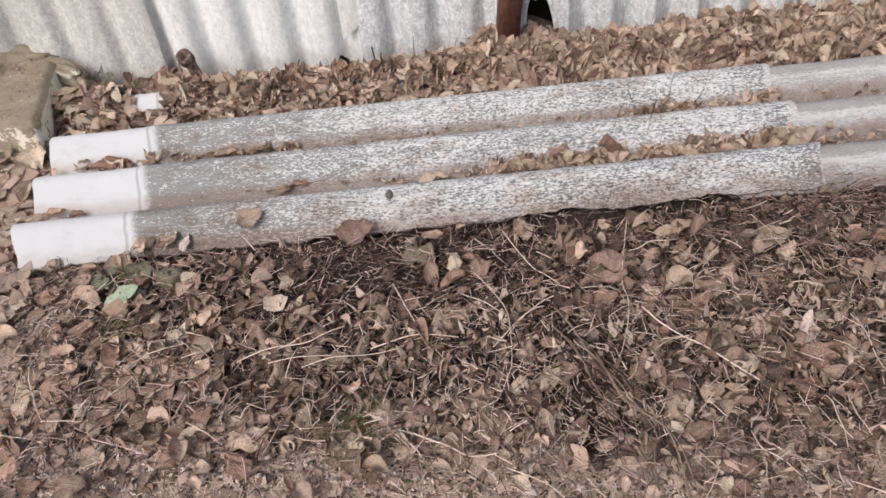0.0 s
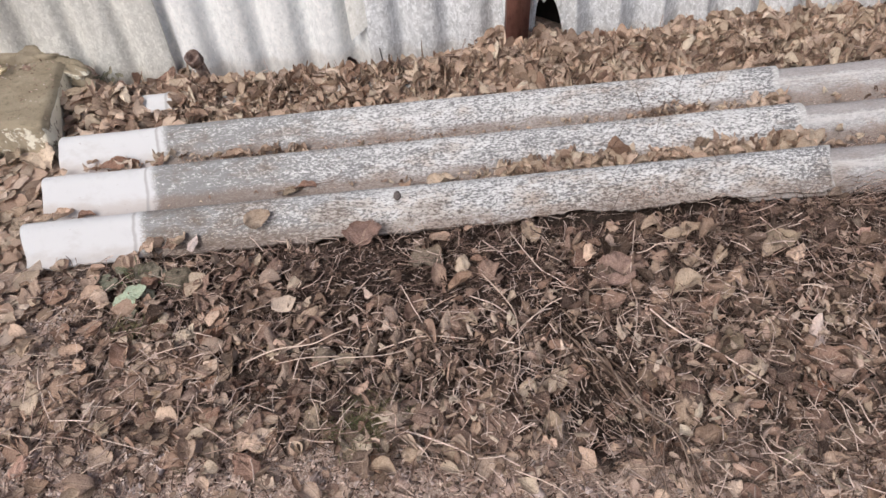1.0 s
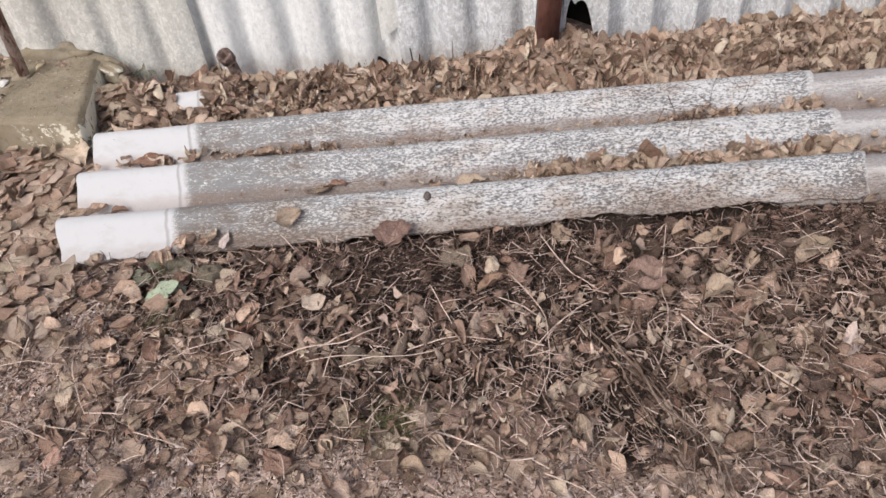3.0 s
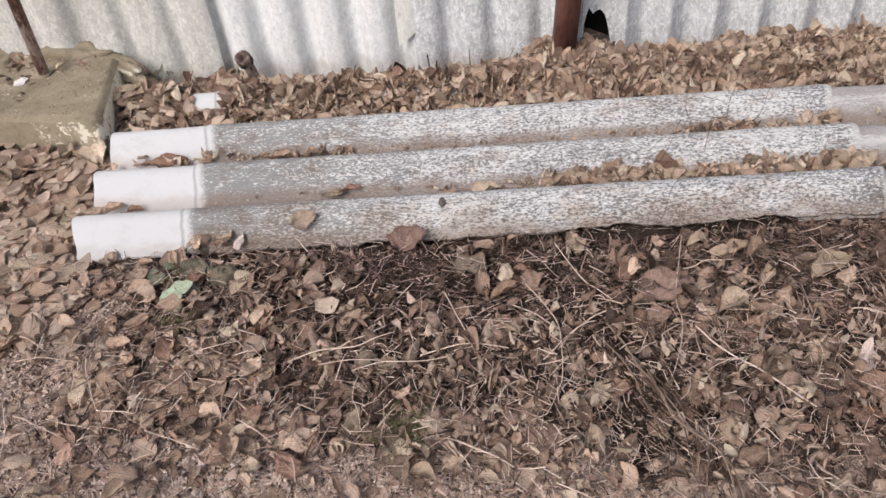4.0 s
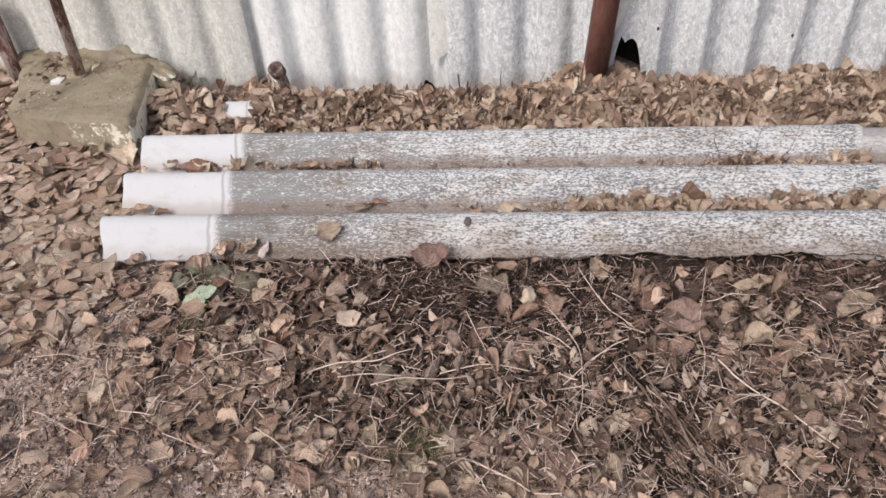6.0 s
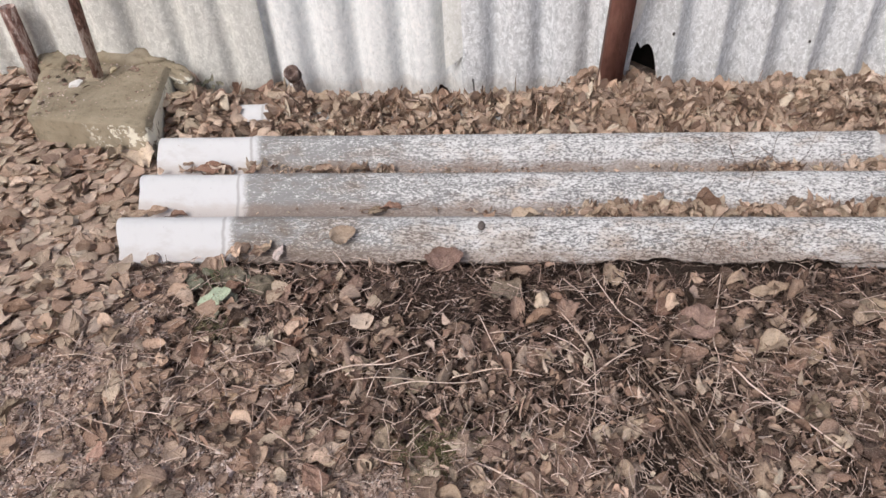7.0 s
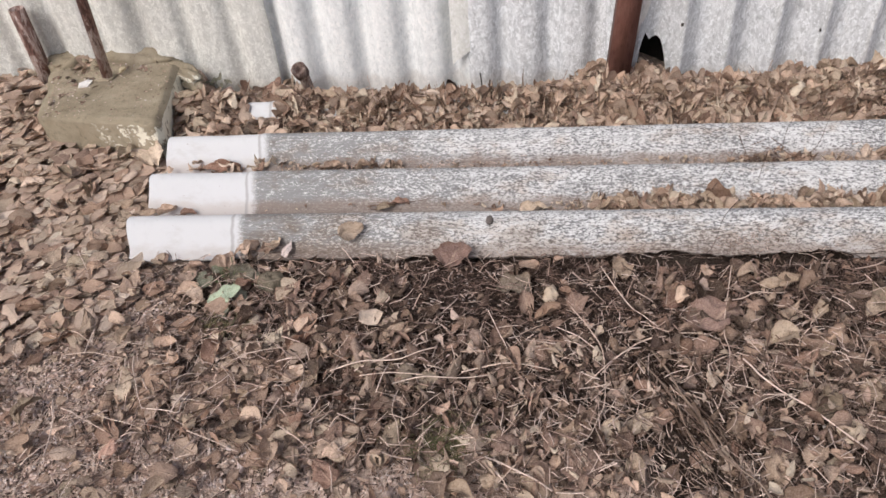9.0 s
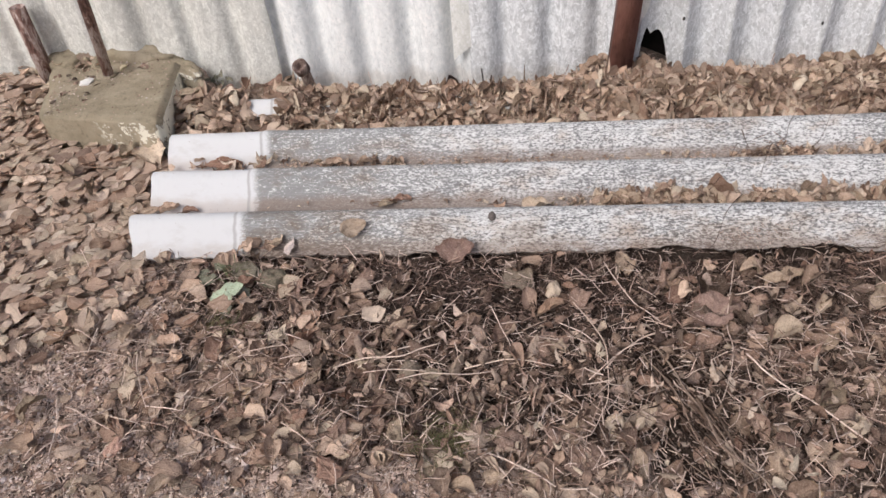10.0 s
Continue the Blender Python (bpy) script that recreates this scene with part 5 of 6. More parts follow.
def fallen_stem(kind, radius, *way, lift=0.016):
    """A stem or twig that lies over the litter, arched between its ends."""
    global stem_count
    stem_count += 1
    r = random.Random(stem_count)
    n = len(way)
    knots = [way[0]]
    for a, b in zip(way, way[1:]):
        far = math.dist(a, b)
        knots.append(((a[0] + b[0]) / 2 + r.uniform(-0.05, 0.05) * far, (a[1] + b[1]) / 2 + r.uniform(-0.05, 0.05) * far))
        knots.append(b)
    way, n = knots, len(knots)
    pts = [(x, y, surface(x, y) + 0.004 + lift * math.sin(math.pi * (0.15 + 0.7 * i / (n - 1))) + r.uniform(-0.002, 0.003)) for i, (x, y) in enumerate(way)]
    ob = part("plant_stem", tube(pts, radius * 0.62, 6, 0.7), M[STEM_LOOK[kind]], None)
    return tagged(ob, STEM_WORDS[kind] + " lying across the leaf litter", "stem", "fallen stems")


fallen_leaf(0.664, -0.068, 74, 0.07, 'red', 0.034, 0.1)
fallen_leaf(0.775, -0.136, 17, 0.065, 'grey')
fallen_leaf(0.841, -0.156, 82, 0.048, 'pale')
fallen_leaf(0.835, -0.202, 29, 0.054, 'tan')
fallen_leaf(1.107, -0.212, 24, 0.092, 'redbig', None, 0.1, 0.86)
fallen_leaf(1.106, -0.146, 74, 0.080, 'dark')
fallen_leaf(0.418, -0.284, 41, 0.052, 'rust')
fallen_leaf(0.275, -0.299, 90, 0.060, 'rust')
fallen_leaf(0.203, -0.328, 18, 0.040, 'tan')
fallen_leaf(0.186, -0.363, 104, 0.054, 'tan')
fallen_leaf(0.538, -0.323, 24, 0.054, 'greytan')
fallen_leaf(0.389, -0.367, 27, 0.038, 'tan')
fallen_leaf(0.371, -0.148, 70, 0.056, 'brown')
fallen_leaf(0.381, -0.189, 124, 0.052, 'brown')
fallen_leaf(0.326, -0.131, 17, 0.058, 'greygreen')
fallen_leaf(0.266, -0.107, 17, 0.052, 'greygreen')
fallen_leaf(0.473, -0.227, 56, 0.035, 'tan')
fallen_leaf(0.504, -0.200, 29, 0.043, 'brown')
fallen_leaf(0.803, -0.078, 17, 0.042, 'tan')
fallen_leaf(0.969, -0.072, 94, 0.066, 'tan')
fallen_leaf(0.804, -0.300, 81, 0.056, 'pale')
fallen_leaf(0.684, -0.329, 68, 0.052, 'greytan')
fallen_leaf(0.609, -0.343, 41, 0.048, 'grey')
fallen_leaf(0.699, -0.235, 13, 0.039, 'brown')
fallen_leaf(0.832, -0.281, 18, 0.068, 'brown')
fallen_leaf(1.279, -0.191, 54, 0.049, 'pale')
fallen_leaf(1.208, -0.260, 22, 0.067, 'pale')
fallen_leaf(1.159, -0.274, 34, 0.039, 'tan')
fallen_leaf(1.220, -0.305, 29, 0.074, 'brown')
fallen_leaf(1.272, -0.268, 61, 0.048, 'tan')
fallen_leaf(1.232, -0.387, 52, 0.066, 'greytan')
fallen_leaf(1.073, -0.288, 13, 0.066, 'brown')
fallen_leaf(0.973, -0.413, 68, 0.047, 'pale')
fallen_leaf(1.007, -0.408, 18, 0.030, 'tan')
fallen_leaf(1.262, -0.428, 37, 0.052, 'pale')
fallen_leaf(1.377, -0.184, 29, 0.057, 'greytan')
fallen_leaf(0.668, -0.409, 14, 0.036, 'pink')
fallen_leaf(0.628, -0.437, 84, 0.062, 'dark')
fallen_leaf(0.770, -0.469, 21, 0.053, 'red')
fallen_leaf(0.877, -0.503, 21, 0.065, 'red')
fallen_leaf(0.748, -0.529, 45, 0.032, 'tan')
fallen_leaf(0.864, -0.450, 58, 0.049, 'greytan')
fallen_leaf(0.920, -0.443, 61, 0.047, 'pale')
fallen_leaf(0.894, -0.421, 36, 0.040, 'brown')
fallen_leaf(0.683, -0.540, 69, 0.050, 'grey')
fallen_leaf(0.805, -0.496, 30, 0.027, 'tan')
fallen_leaf(0.811, -0.380, 45, 0.042, 'brown')
fallen_leaf(-0.002, -0.428, 63, 0.057, 'greytan')
fallen_leaf(0.181, -0.405, 95, 0.051, 'tan')
fallen_leaf(0.122, -0.397, 36, 0.028, 'brown')
fallen_leaf(0.338, -0.394, 21, 0.044, 'yellow')
fallen_leaf(0.337, -0.456, 54, 0.031, 'tan')
fallen_leaf(0.168, -0.499, 83, 0.037, 'pink')
fallen_leaf(0.155, -0.557, 14, 0.026, 'grey')
fallen_leaf(0.314, -0.565, 23, 0.027, 'grey')
fallen_leaf(0.542, -0.488, 72, 0.036, 'tan')
fallen_leaf(0.509, -0.467, 63, 0.050, 'brown')
fallen_leaf(0.597, -0.458, 72, 0.046, 'greytan')
fallen_leaf(0.419, -0.496, 107, 0.048, 'tan')
fallen_leaf(0.509, -0.528, 135, 0.051, 'rust')
fallen_leaf(-0.062, -0.032, 41, 0.043, 'tan')
fallen_leaf(-0.031, -0.099, 56, 0.045, 'tan')
fallen_leaf(-0.017, -0.070, 17, 0.040, 'tan')
fallen_leaf(-0.112, -0.209, 27, 0.047, 'tan')
fallen_leaf(-0.088, -0.148, 53, 0.040, 'tan')
fallen_leaf(-0.083, 0.302, 121, 0.108, 'pale')
fallen_leaf(0.052, -0.124, 90, 0.049, 'tan')
fallen_leaf(0.022, -0.248, 111, 0.056, 'greytan')
fallen_leaf(0.095, -0.264, 80, 0.045, 'tan')
fallen_leaf(-0.031, -0.240, 90, 0.043, 'greytan')
fallen_leaf(0.888, -0.176, 67, 0.052, 'brown')
fallen_leaf(0.736, -0.379, 37, 0.036, 'brown')
fallen_leaf(0.568, -0.413, 73, 0.046, 'brown')
fallen_leaf(0.368, -0.463, 84, 0.042, 'grey')
fallen_leaf(0.996, -0.511, 49, 0.055, 'brown')
fallen_leaf(1.140, -0.491, 72, 0.063, 'greytan')
fallen_leaf(1.200, -0.474, 37, 0.044, 'tan')
fallen_leaf(1.103, -0.427, 68, 0.065, 'greytan')
fallen_leaf(1.053, -0.467, 41, 0.052, 'brown')
fallen_leaf(0.951, -0.509, 96, 0.054, 'greytan')
fallen_leaf(1.297, -0.302, 24, 0.049, 'brown')
fallen_leaf(1.312, -0.357, 55, 0.056, 'tan')
fallen_leaf(1.231, -0.194, 38, 0.050, 'tan')
fallen_leaf(1.297, -0.243, 51, 0.051, 'tan')
fallen_leaf(1.187, -0.098, 17, 0.048, 'tan')
fallen_leaf(1.251, -0.111, 17, 0.052, 'tan')
fallen_leaf(1.047, -0.130, 24, 0.039, 'tan')
fallen_leaf(1.067, -0.158, 29, 0.037, 'pale')
fallen_leaf(1.115, -0.092, 79, 0.037, 'pale')
fallen_leaf(1.280, -0.125, 39, 0.051, 'tan')
fallen_leaf(1.338, -0.165, 56, 0.052, 'dark')
fallen_leaf(0.582, -0.252, 56, 0.048, 'brown')
fallen_leaf(0.636, -0.210, 32, 0.038, 'dark')
fallen_leaf(0.754, -0.260, 67, 0.060, 'brown')
fallen_leaf(0.502, -0.293, 68, 0.043, 'brown')
fallen_leaf(0.464, -0.343, 85, 0.044, 'greytan')
fallen_leaf(0.431, -0.434, 30, 0.035, 'brown')
fallen_leaf(0.264, -0.386, 27, 0.041, 'brown')
fallen_leaf(0.347, -0.298, 80, 0.045, 'brown')
fallen_leaf(0.278, -0.356, 36, 0.034, 'brown')
fallen_leaf(0.304, -0.219, 68, 0.047, 'dark')
fallen_leaf(0.430, -0.136, 29, 0.041, 'brown')
fallen_leaf(0.502, -0.127, 77, 0.048, 'brown')
fallen_leaf(0.569, -0.156, 59, 0.042, 'dark')
fallen_leaf(1.373, -0.380, 70, 0.068, 'white', None, 0.05)
fallen_leaf(1.393, -0.167, 6, 0.066, 'greytan')
fallen_leaf(1.407, -0.204, 51, 0.048, 'pale')
fallen_leaf(1.533, -0.166, 20, 0.033, 'pink')
fallen_leaf(1.538, -0.192, 11, 0.043, 'brown')
fallen_leaf(1.344, -0.475, 6, 0.043, 'orange')
fallen_leaf(1.319, -0.526, 66, 0.045, 'brown')
fallen_leaf(1.176, -0.537, 113, 0.029, 'yellow')
fallen_leaf(1.375, -0.427, 13, 0.066, 'brown')
fallen_leaf(1.462, -0.368, 6, 0.042, 'tan')
fallen_leaf(1.435, -0.339, 17, 0.044, 'tan')
fallen_leaf(1.223, -0.118, 6, 0.046, 'tan')
fallen_leaf(1.448, -0.430, 34, 0.054, 'brown')
fallen_leaf(1.481, -0.267, 17, 0.048, 'greytan')
fallen_leaf(1.520, -0.272, 42, 0.054, 'tan')
fallen_leaf(1.319, -0.590, 14, 0.038, 'tan')
fallen_leaf(1.385, -0.561, 32, 0.038, 'brown')
fallen_leaf(1.265, -0.576, 30, 0.040, 'greytan')
fallen_leaf(1.341, -0.642, 49, 0.042, 'tan')
fallen_stem('straw', 0.0022, (0.483, -0.345), (0.592, -0.329), (0.653, -0.291))
fallen_stem('straw', 0.0015, (0.589, -0.370), (0.673, -0.362), (0.739, -0.347))
fallen_stem('straw', 0.0020, (0.696, -0.342), (0.764, -0.329), (0.838, -0.334))
fallen_stem('straw', 0.0016, (0.849, -0.239), (0.884, -0.271), (0.911, -0.289))
fallen_stem('straw', 0.0016, (0.873, -0.190), (0.918, -0.292), (0.915, -0.401), (0.895, -0.448))
fallen_stem('straw', 0.0018, (0.982, -0.280), (0.935, -0.315), (0.890, -0.359))
fallen_stem('straw', 0.0018, (0.138, -0.320), (0.166, -0.378), (0.193, -0.426))
fallen_stem('straw', 0.0018, (0.193, -0.426), (0.231, -0.435), (0.262, -0.439), (0.263, -0.394))
fallen_stem('straw', 0.0016, (0.277, -0.463), (0.304, -0.479), (0.374, -0.501))
fallen_stem('straw', 0.0016, (0.015, -0.322), (0.067, -0.322), (0.124, -0.327))
fallen_stem('straw', 0.0018, (0.039, -0.415), (0.064, -0.460), (0.079, -0.526))
fallen_stem('straw', 0.0017, (0.058, -0.429), (0.108, -0.453), (0.153, -0.472))
fallen_stem('straw', 0.0024, (0.741, -0.499), (0.787, -0.525), (0.834, -0.549))
fallen_stem('straw', 0.0018, (0.890, -0.574), (0.926, -0.599), (0.960, -0.622))
fallen_stem('straw', 0.0018, (1.131, -0.175), (1.182, -0.166), (1.233, -0.156))
fallen_stem('twig', 0.0018, (0.274, -0.454), (0.319, -0.423), (0.366, -0.398))
fallen_stem('straw', 0.0016, (1.172, -0.047), (1.116, -0.246), (1.107, -0.333), (1.076, -0.410))
fallen_stem('straw', 0.0024, (1.136, -0.303), (1.154, -0.343), (1.208, -0.400), (1.268, -0.466))
fallen_stem('dark', 0.0016, (0.974, -0.083), (1.005, -0.163), (1.027, -0.235))
fallen_stem('stalk', 0.0032, (0.998, -0.290), (1.032, -0.385), (1.068, -0.469), (1.113, -0.540), (1.119, -0.637))
fallen_stem('stalk', 0.0024, (1.021, -0.358), (1.060, -0.442), (1.078, -0.492), (1.077, -0.566))
fallen_stem('stalk', 0.0024, (0.975, -0.305), (1.021, -0.403), (1.054, -0.490))
fallen_stem('stalk', 0.0024, (1.046, -0.406), (1.086, -0.493), (1.124, -0.562), (1.132, -0.638))
fallen_stem('stalk', 0.0020, (1.069, -0.461), (1.098, -0.541), (1.083, -0.617))
fallen_stem('straw', 0.0018, (1.383, -0.284), (1.424, -0.296), (1.457, -0.316))
fallen_stem('straw', 0.0016, (1.448, -0.353), (1.445, -0.419), (1.449, -0.468))
fallen_stem('straw', 0.0018, (1.351, -0.499), (1.348, -0.539), (1.344, -0.585))
fallen_stem('straw', 0.0016, (1.379, -0.504), (1.374, -0.542), (1.384, -0.570))
fallen_stem('twig', 0.0015, (1.241, -0.439), (1.295, -0.515), (1.333, -0.574))
fallen_stem('twig', 0.0015, (1.315, -0.346), (1.341, -0.439), (1.383, -0.495))
fallen_stem('straw', 0.0015, (1.229, -0.545), (1.232, -0.581), (1.270, -0.619))
fallen_stem('straw', 0.0015, (0.917, -0.335), (0.968, -0.286), (1.024, -0.261))
fallen_stem('straw', 0.0015, (0.439, -0.465), (0.470, -0.489), (0.485, -0.498))
fallen_stem('straw', 0.0015, (0.733, -0.208), (0.755, -0.272), (0.774, -0.320))
fallen_stem('twig', 0.0015, (0.519, -0.431), (0.605, -0.422), (0.658, -0.430))
fallen_stem('straw', 0.0014, (0.600, -0.384), (0.597, -0.427), (0.613, -0.478))
fallen_stem('twig', 0.0014, (0.990, -0.369), (1.037, -0.388), (1.071, -0.428))
fallen_stem('twig', 0.0014, (0.306, -0.324), (0.377, -0.334), (0.440, -0.320))
fallen_stem('straw', 0.0015, (0.932, -0.088), (0.972, -0.201), (1.014, -0.239))
fallen_stem('twig', 0.0014, (0.925, -0.202), (1.007, -0.220), (1.093, -0.198))
fallen_stem('straw', 0.0016, (0.077, -0.495), (0.067, -0.519), (0.049, -0.538))
fallen_stem('straw', 0.0013, (0.182, -0.48), (0.218, -0.473))
fallen_stem('straw', 0.0016, (-0.002, -0.264), (0.055, -0.298))
fallen_stem('straw', 0.0014, (0.114, -0.436), (0.156, -0.454), (0.196, -0.458))
fallen_stem('straw', 0.002, (0.523, -0.345), (0.568, -0.326), (0.605, -0.305), (0.637, -0.279))
fallen_stem('straw', 0.0015, (0.565, -0.388), (0.578, -0.33))
fallen_stem('straw', 0.0016, (0.534, -0.355), (0.636, -0.352))
fallen_stem('straw', 0.0019, (0.422, -0.452), (0.462, -0.479))
fallen_stem('straw', 0.0016, (0.502, -0.458), (0.531, -0.423))
fallen_stem('straw', 0.0015, (0.639, -0.476), (0.668, -0.438))
fallen_stem('straw', 0.0015, (0.433, -0.295), (0.446, -0.328))
fallen_stem('straw', 0.0015, (0.326, -0.317), (0.395, -0.3))



def stem_bundle(start, end, n, spread, material, label, seed, over=0.0):
    """Many thin dead stems that run the same way and part towards one end."""
    r = np.random.default_rng(seed)
    verts, faces = [], []
    for k in range(n):
        a = np.array(start) + r.normal(0, spread * 0.5, 2)
        b = np.array(end) + r.normal(0, spread * 1.3, 2)
        t0, t1 = sorted(r.uniform(0, 1, 2))
        t1 = max(t1, t0 + 0.25)
        side = np.array([-(b - a)[1], (b - a)[0]]) * r.normal(0, 0.1)
        rad = r.uniform(0.0004, 0.001)
        base = len(verts)
        for i in range(7):
            t = t0 + (t1 - t0) * i / 6
            q = a + (b - a) * t + side * math.sin(3.1 * t) + r.normal(0, 0.0015, 2)
            z = max(over, float(ground_height(q[0], q[1]))) + 0.012 + 0.022 * ((k * 7) % 10) / 10 * math.sin(math.pi * (0.1 + 0.8 * i / 6))
            for j in range(3):
                an = 2.094 * j
                verts.append((q[0] + rad * math.cos(an), q[1] + rad * 0.5 * math.cos(an), z + rad * math.sin(an)))
        for i in range(6):
            for j in range(3):
                faces.append((base + i * 3 + j, base + i * 3 + (j + 1) % 3, base + i * 3 + 3 + (j + 1) % 3, base + i * 3 + 3 + j))
    return tagged(new("stem_bundle", mesh_from("stem_bundle", verts, faces, M[material])), label, "dead stems", kind="stuff")


stem_bundle((0.98, -0.2), (1.1, -0.6), 38, 0.022, "stalk", "bundle of dead grey-tan stems matted on the litter", 401)
stem_bundle((0.95, -0.24), (1.14, -0.52), 60, 0.03, "straw_dull", "dark dead stems tangled with the litter", 402)
stem_bundle((1.2, -0.22), (1.4, -0.46), 26, 0.05, "stalk", "thin dead stems strewn over the litter", 403)
stem_bundle((0.45, -0.29), (0.9, -0.3), 18, 0.03, "stalk", "thin dead stems lying along the litter", 404)
stem_bundle((1.53, -0.085), (1.67, -0.045), 46, 0.014, "straw", "tuft of dry grass lying over the edge of the sheets", 405, 0.012)
stem_bundle((1.5, -0.08), (1.62, -0.03), 18, 0.012, "stalk", "dead stems over the edge of the sheets", 406, 0.012)

pick = random.Random(77)
for k in range(110):
    zone = k % 3
    if zone == 0:
        x, y = pick.uniform(-0.5, -0.03), pick.uniform(-0.12, 0.3)
        if block_area(x, y) or on_sheet(x, y):
            continue
        fallen_leaf(x, y, pick.uniform(0, 360), pick.uniform(0.042, 0.06), pick.choice(("tan", "tan", "pale", "greytan", "brown")), float(ground_height(x, y)) + 0.024, 0.14)
    elif zone == 1:
        x, y = pick.uniform(0.25, 1.9), pick.uniform(0.42, 0.6)
        fallen_leaf(x, y, pick.uniform(0, 360), pick.uniform(0.036, 0.055), pick.choice(("tan", "pale", "tan", "rust", "brown", "greytan")), float(back_height(x, y) - sunk(x)) + 0.02, 0.35)
    else:
        x, y = pick.uniform(0.2, 1.7), pick.uniform(-0.5, -0.1)
        if rot(x, y) > 0.3:
            continue
        fallen_leaf(x, y, pick.uniform(0, 360), pick.uniform(0.026, 0.046), pick.choice(("tan", "brown", "greytan", "brown", "dark", "rust")), None, 0.35)
# leaves on the sheets
fallen_leaf(0.816, 0.083, 15, 0.066, "pale", 0.022, 0.1, 0.5)
fallen_leaf(0.51, 0.095, 25, 0.042, "greytan", 0.022, 0.05)
fallen_leaf(0.742, 0.085, 5, 0.03, "tan", 0.021)
fallen_leaf(0.11, 0.238, 12, 0.1, "rust", 0.024, 0.06, 0.34)
fallen_leaf(0.205, 0.238, 70, 0.036, "rust", 0.026)
fallen_leaf(0.37, 0.24, 20, 0.04, "tan", 0.024)
fallen_leaf(0.44, 0.238, 10, 0.034, "tan", 0.024)
fallen_leaf(0.27, -0.045, 60, 0.04, "tan", 0.03, 0.4)
fallen_leaf(0.295, -0.048, 20, 0.032, "brown", 0.03)
fallen_leaf(0.315, -0.044, 80, 0.042, "pale", 0.034, 0.5)
fallen_leaf(0.338, -0.05, 84, 0.046, "white", 0.032, 0.3, 0.4)
fallen_leaf(0.245, -0.05, 40, 0.03, "tan", 0.028)
fallen_leaf(0.258, -0.046, 100, 0.036, "pale", 0.034, 0.3)
fallen_leaf(0.3, -0.05, 120, 0.034, "tan", 0.034, 0.3)
fallen_leaf(0.0, 0.082, 20, 0.055, "tan", 0.02)
fallen_leaf(0.045, 0.084, 50, 0.046, "pale", 0.022)
fallen_leaf(0.09, 0.082, 10, 0.036, "rust", 0.018, 0.1, 0.5)
fallen_leaf(-0.04, 0.06, 130, 0.045, "greytan", 0.026)
fallen_leaf(0.463, -0.022, 30, 0.056, "greytan", 0.054, 0.3)
fallen_leaf(0.535, 0.104, 10, 0.05, "rust", 0.024, 0.1, 0.35)
fallen_stem("twig", 0.0014, (0.47, 0.1), (0.53, 0.104), (0.585, 0.112), lift=0.004)
# leaves by the block
fallen_leaf(-0.026, 0.478, 30, 0.062, "greytan", 0.078, 0.1, 0.75)
fallen_leaf(0.085, 0.565, 100, 0.05, "rust", 0.05)
fallen_leaf(0.155, 0.575, 60, 0.055, "rust", 0.05)
fallen_leaf(0.055, 0.5, 160, 0.06, "red", 0.05)
fallen_leaf(0.09, 0.45, 20, 0.055, "pale", 0.058)
fallen_leaf(0.225, 0.47, 70, 0.05, "greytan", 0.068)
fallen_leaf(0.468, 0.6, 30, 0.045, "pale", 0.012, 0.2, 0.8)
# dead grass stems over the sheets
for way in (((1.14, 0.1), (1.2, 0.17), (1.23, 0.22)), ((1.25, 0.14), (1.32, 0.25), (1.36, 0.33)), ((1.34, 0.2), (1.4, 0.27), (1.44, 0.34)), ((1.19, 0.04), (1.13, -0.05), (1.05, -0.16))):
    fallen_stem("dark", 0.0009, *way, lift=0.03)


# ---- green weed at the sheet's end ----
def weed_leaf(length, width, material, seed, lobes=True):
    r = np.random.default_rng(seed)
    rows, cols = 13, 9
    g = leaf_grid(rows, cols, 1, [length], [width], [0.62], [0.1], [0.12], [0.008], r)[0]
    u = np.linspace(0, 1, rows)[:, None]
    v = np.abs(np.linspace(-1, 1, cols))[None, :]
    g[..., 0] -= length * 0.22 * v ** 2 * (1 - u)
    g[..., 1] *= 1 + 0.06 * np.cos(u * np.pi * 9) * v ** 3
    uu, vv = np.meshgrid(np.linspace(0, 1, rows), np.linspace(0, 1, cols), indexing="ij")
    g[..., 0] += length * 0.5
    return mesh_from("leaf", g.reshape(-1, 3), grid_faces(rows, cols), material, np.stack([uu, vv], 2).reshape(-1, 2))


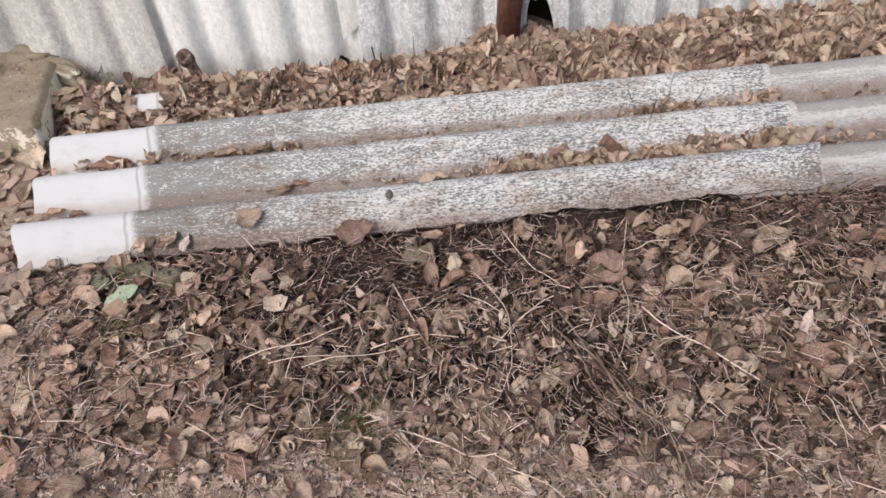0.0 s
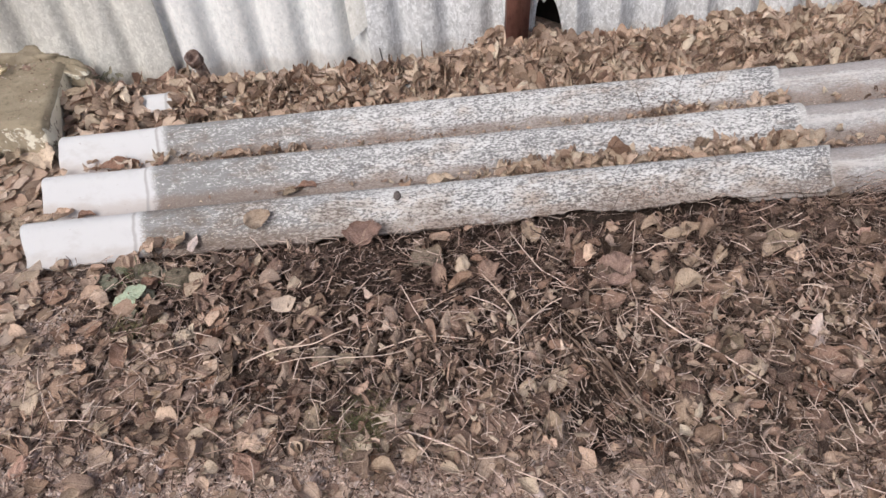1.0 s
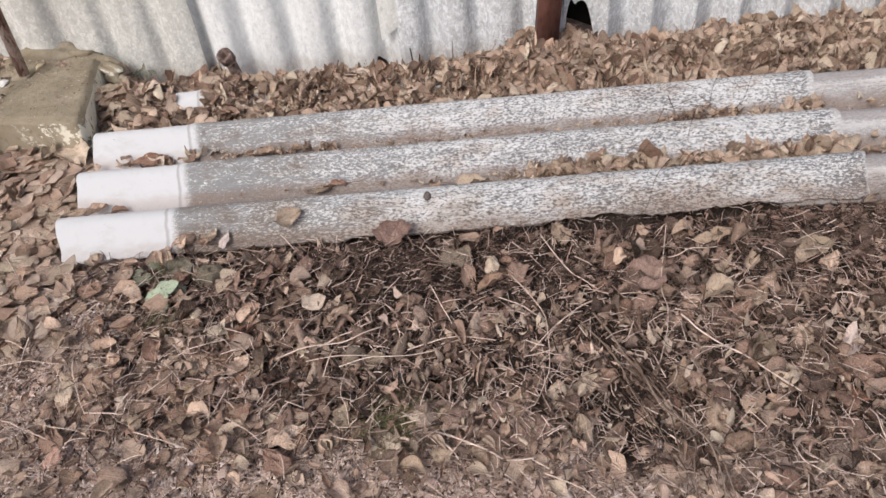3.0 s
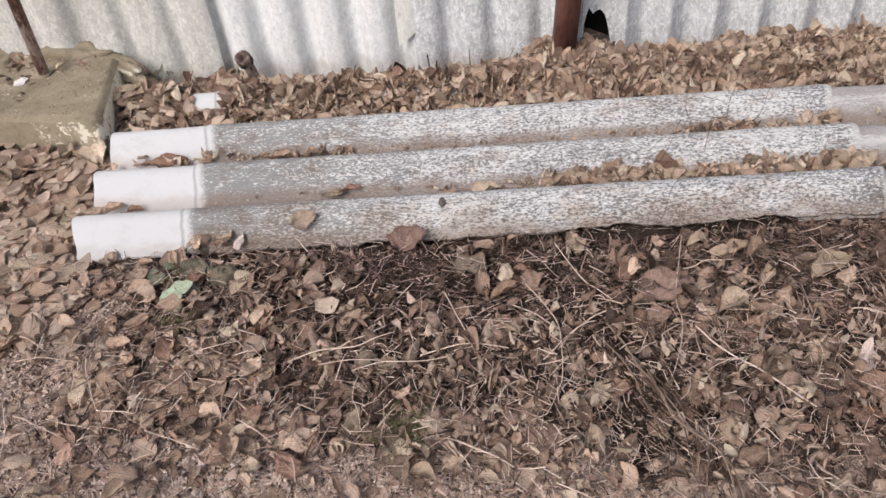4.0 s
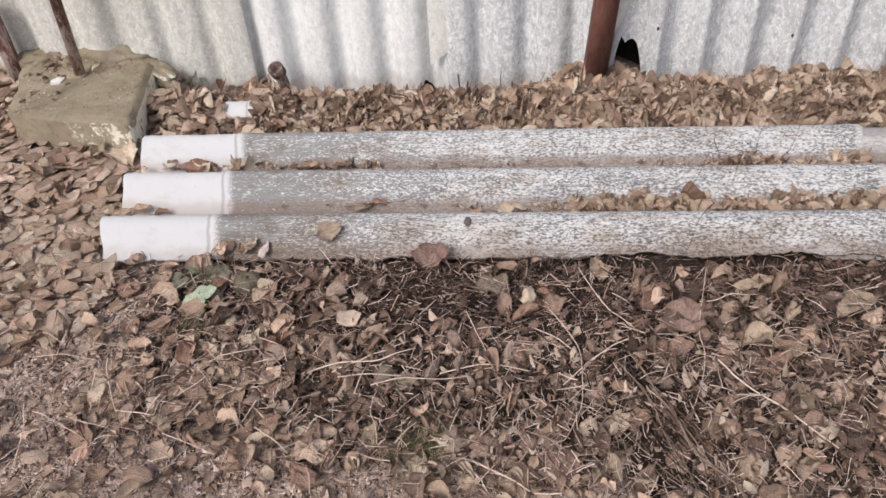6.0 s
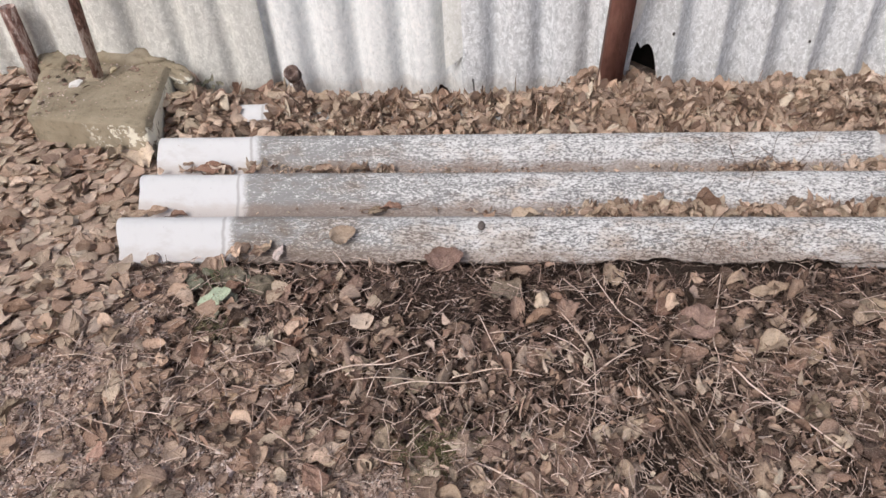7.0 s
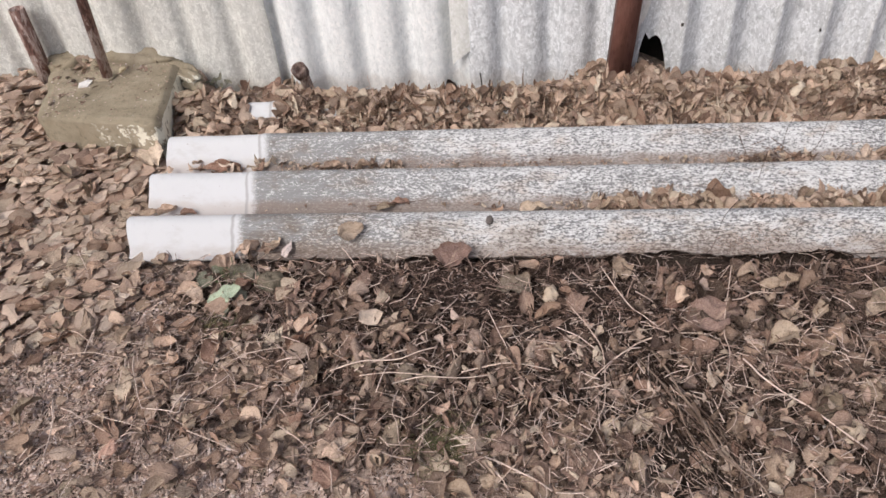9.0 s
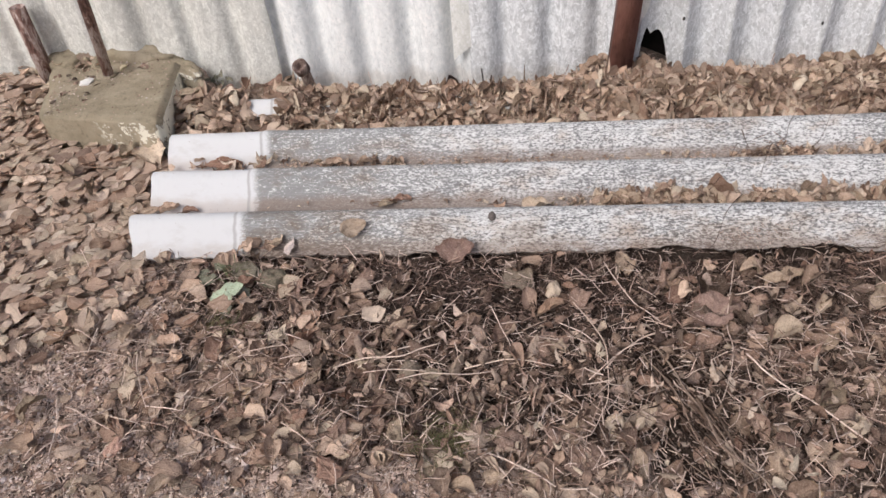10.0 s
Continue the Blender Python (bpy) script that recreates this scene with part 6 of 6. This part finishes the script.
weed = thing("weed", (0.24, -0.125, 0.0))
tagged(weed, "small green weed growing at the front edge of the sheet", "weed")
for k, (dx, dy, dz, turn, length, width, mat) in enumerate((
    (0.012, -0.048, 0.036, 222, 0.036, 0.03, "weed"), (0.012, -0.048, 0.037, 18, 0.034, 0.027, "weed"), (-0.03, -0.004, 0.024, 190, 0.036, 0.036, "weed_dull"), (0.03, 0.008, 0.022, 20, 0.038, 0.032, "weed_dull"),
    (0.066, -0.004, 0.02, -15, 0.042, 0.036, "weed_dull"), (0.09, 0.0, 0.018, 10, 0.038, 0.032, "weed_dull"), (-0.05, 0.012, 0.022, 170, 0.034, 0.03, "weed_dull"), (0.012, -0.07, 0.018, -80, 0.034, 0.03, "weed_dull"), (0.03, -0.03, 0.02, -40, 0.034, 0.03, "weed_dull"), (-0.02, 0.02, 0.028, 150, 0.028, 0.024, "weed_dull"))):
    ob = new("leaf", weed_leaf(length * (1 if k < 2 else 0.8), width * (1 if k < 2 else 0.75), M[mat], 900 + k))
    ob.parent = weed
    ob.matrix_local = pose(dx, dy, dz, 38 if k < 2 else 8) @ pose(0, 0, 0, 0, 0, turn)
    if k < 2:
        tagged(ob, "bright pale green leaf")
    part("stem", tube([(0, 0, 0.004), (dx * 0.5, dy * 0.5, dz * 0.8), (dx, dy, dz)], 0.0011, 5, 0.8), M["weed_stem"], weed)
for k in range(22):
    a = k * 0.7
    part("shoot", tube([(0.0, 0.02, 0.0), (0.01 * math.cos(a), 0.02 + 0.01 * math.sin(a), 0.025), ((0.018 + 0.001 * k) * math.cos(a), 0.02 + 0.016 * math.sin(a), 0.026 + 0.012 * (k % 3))], 0.0008, 4, 0.5), M["weed_stem"], weed)


seedling = thing("weed", (0.0, 0.606, 0.028))
tagged(seedling, "small grey-green seedling at the fence foot beside the block", "weed")
for k in range(8):
    ob = new("leaf", weed_leaf(0.014 + 0.003 * (k % 3), 0.009, M["weed_dull"], 950 + k))
    ob.parent = seedling
    ob.matrix_local = pose(0.016 * (k % 4) - 0.03, 0.004 * (k % 2), 0.014 + 0.006 * (k % 3), 40) @ pose(0, 0, 0, 0, 0, 47 * k)
    part("stem", tube([(0.008 * (k % 4) - 0.016, 0, 0), (0.012 * (k % 4) - 0.023, 0, 0.008), (0.016 * (k % 4) - 0.03, 0, 0.016)], 0.0007, 4, 0.8), M["weed_stem"], seedling)


def grass_patch(x0, y0, n, spread, seed, label):
    r = np.random.default_rng(seed)
    x, y = x0 + r.normal(0, spread, n), y0 + r.normal(0, spread * 0.7, n)
    straw_litter("grass", x, y, ground_height(x, y) + 0.018, M["grass"], label, (0.02, 0.05), (0.0005, 0.001), 0.5, seed, "grass")


grass_patch(0.685, -0.47, 220, 0.03, 301, "wispy yellowing grass tuft in the litter")
grass_patch(0.27, -0.23, 40, 0.025, 302, "thin green grass beside the weed")
grass_patch(0.05, 0.585, 40, 0.02, 303, "thin weeds at the fence foot")
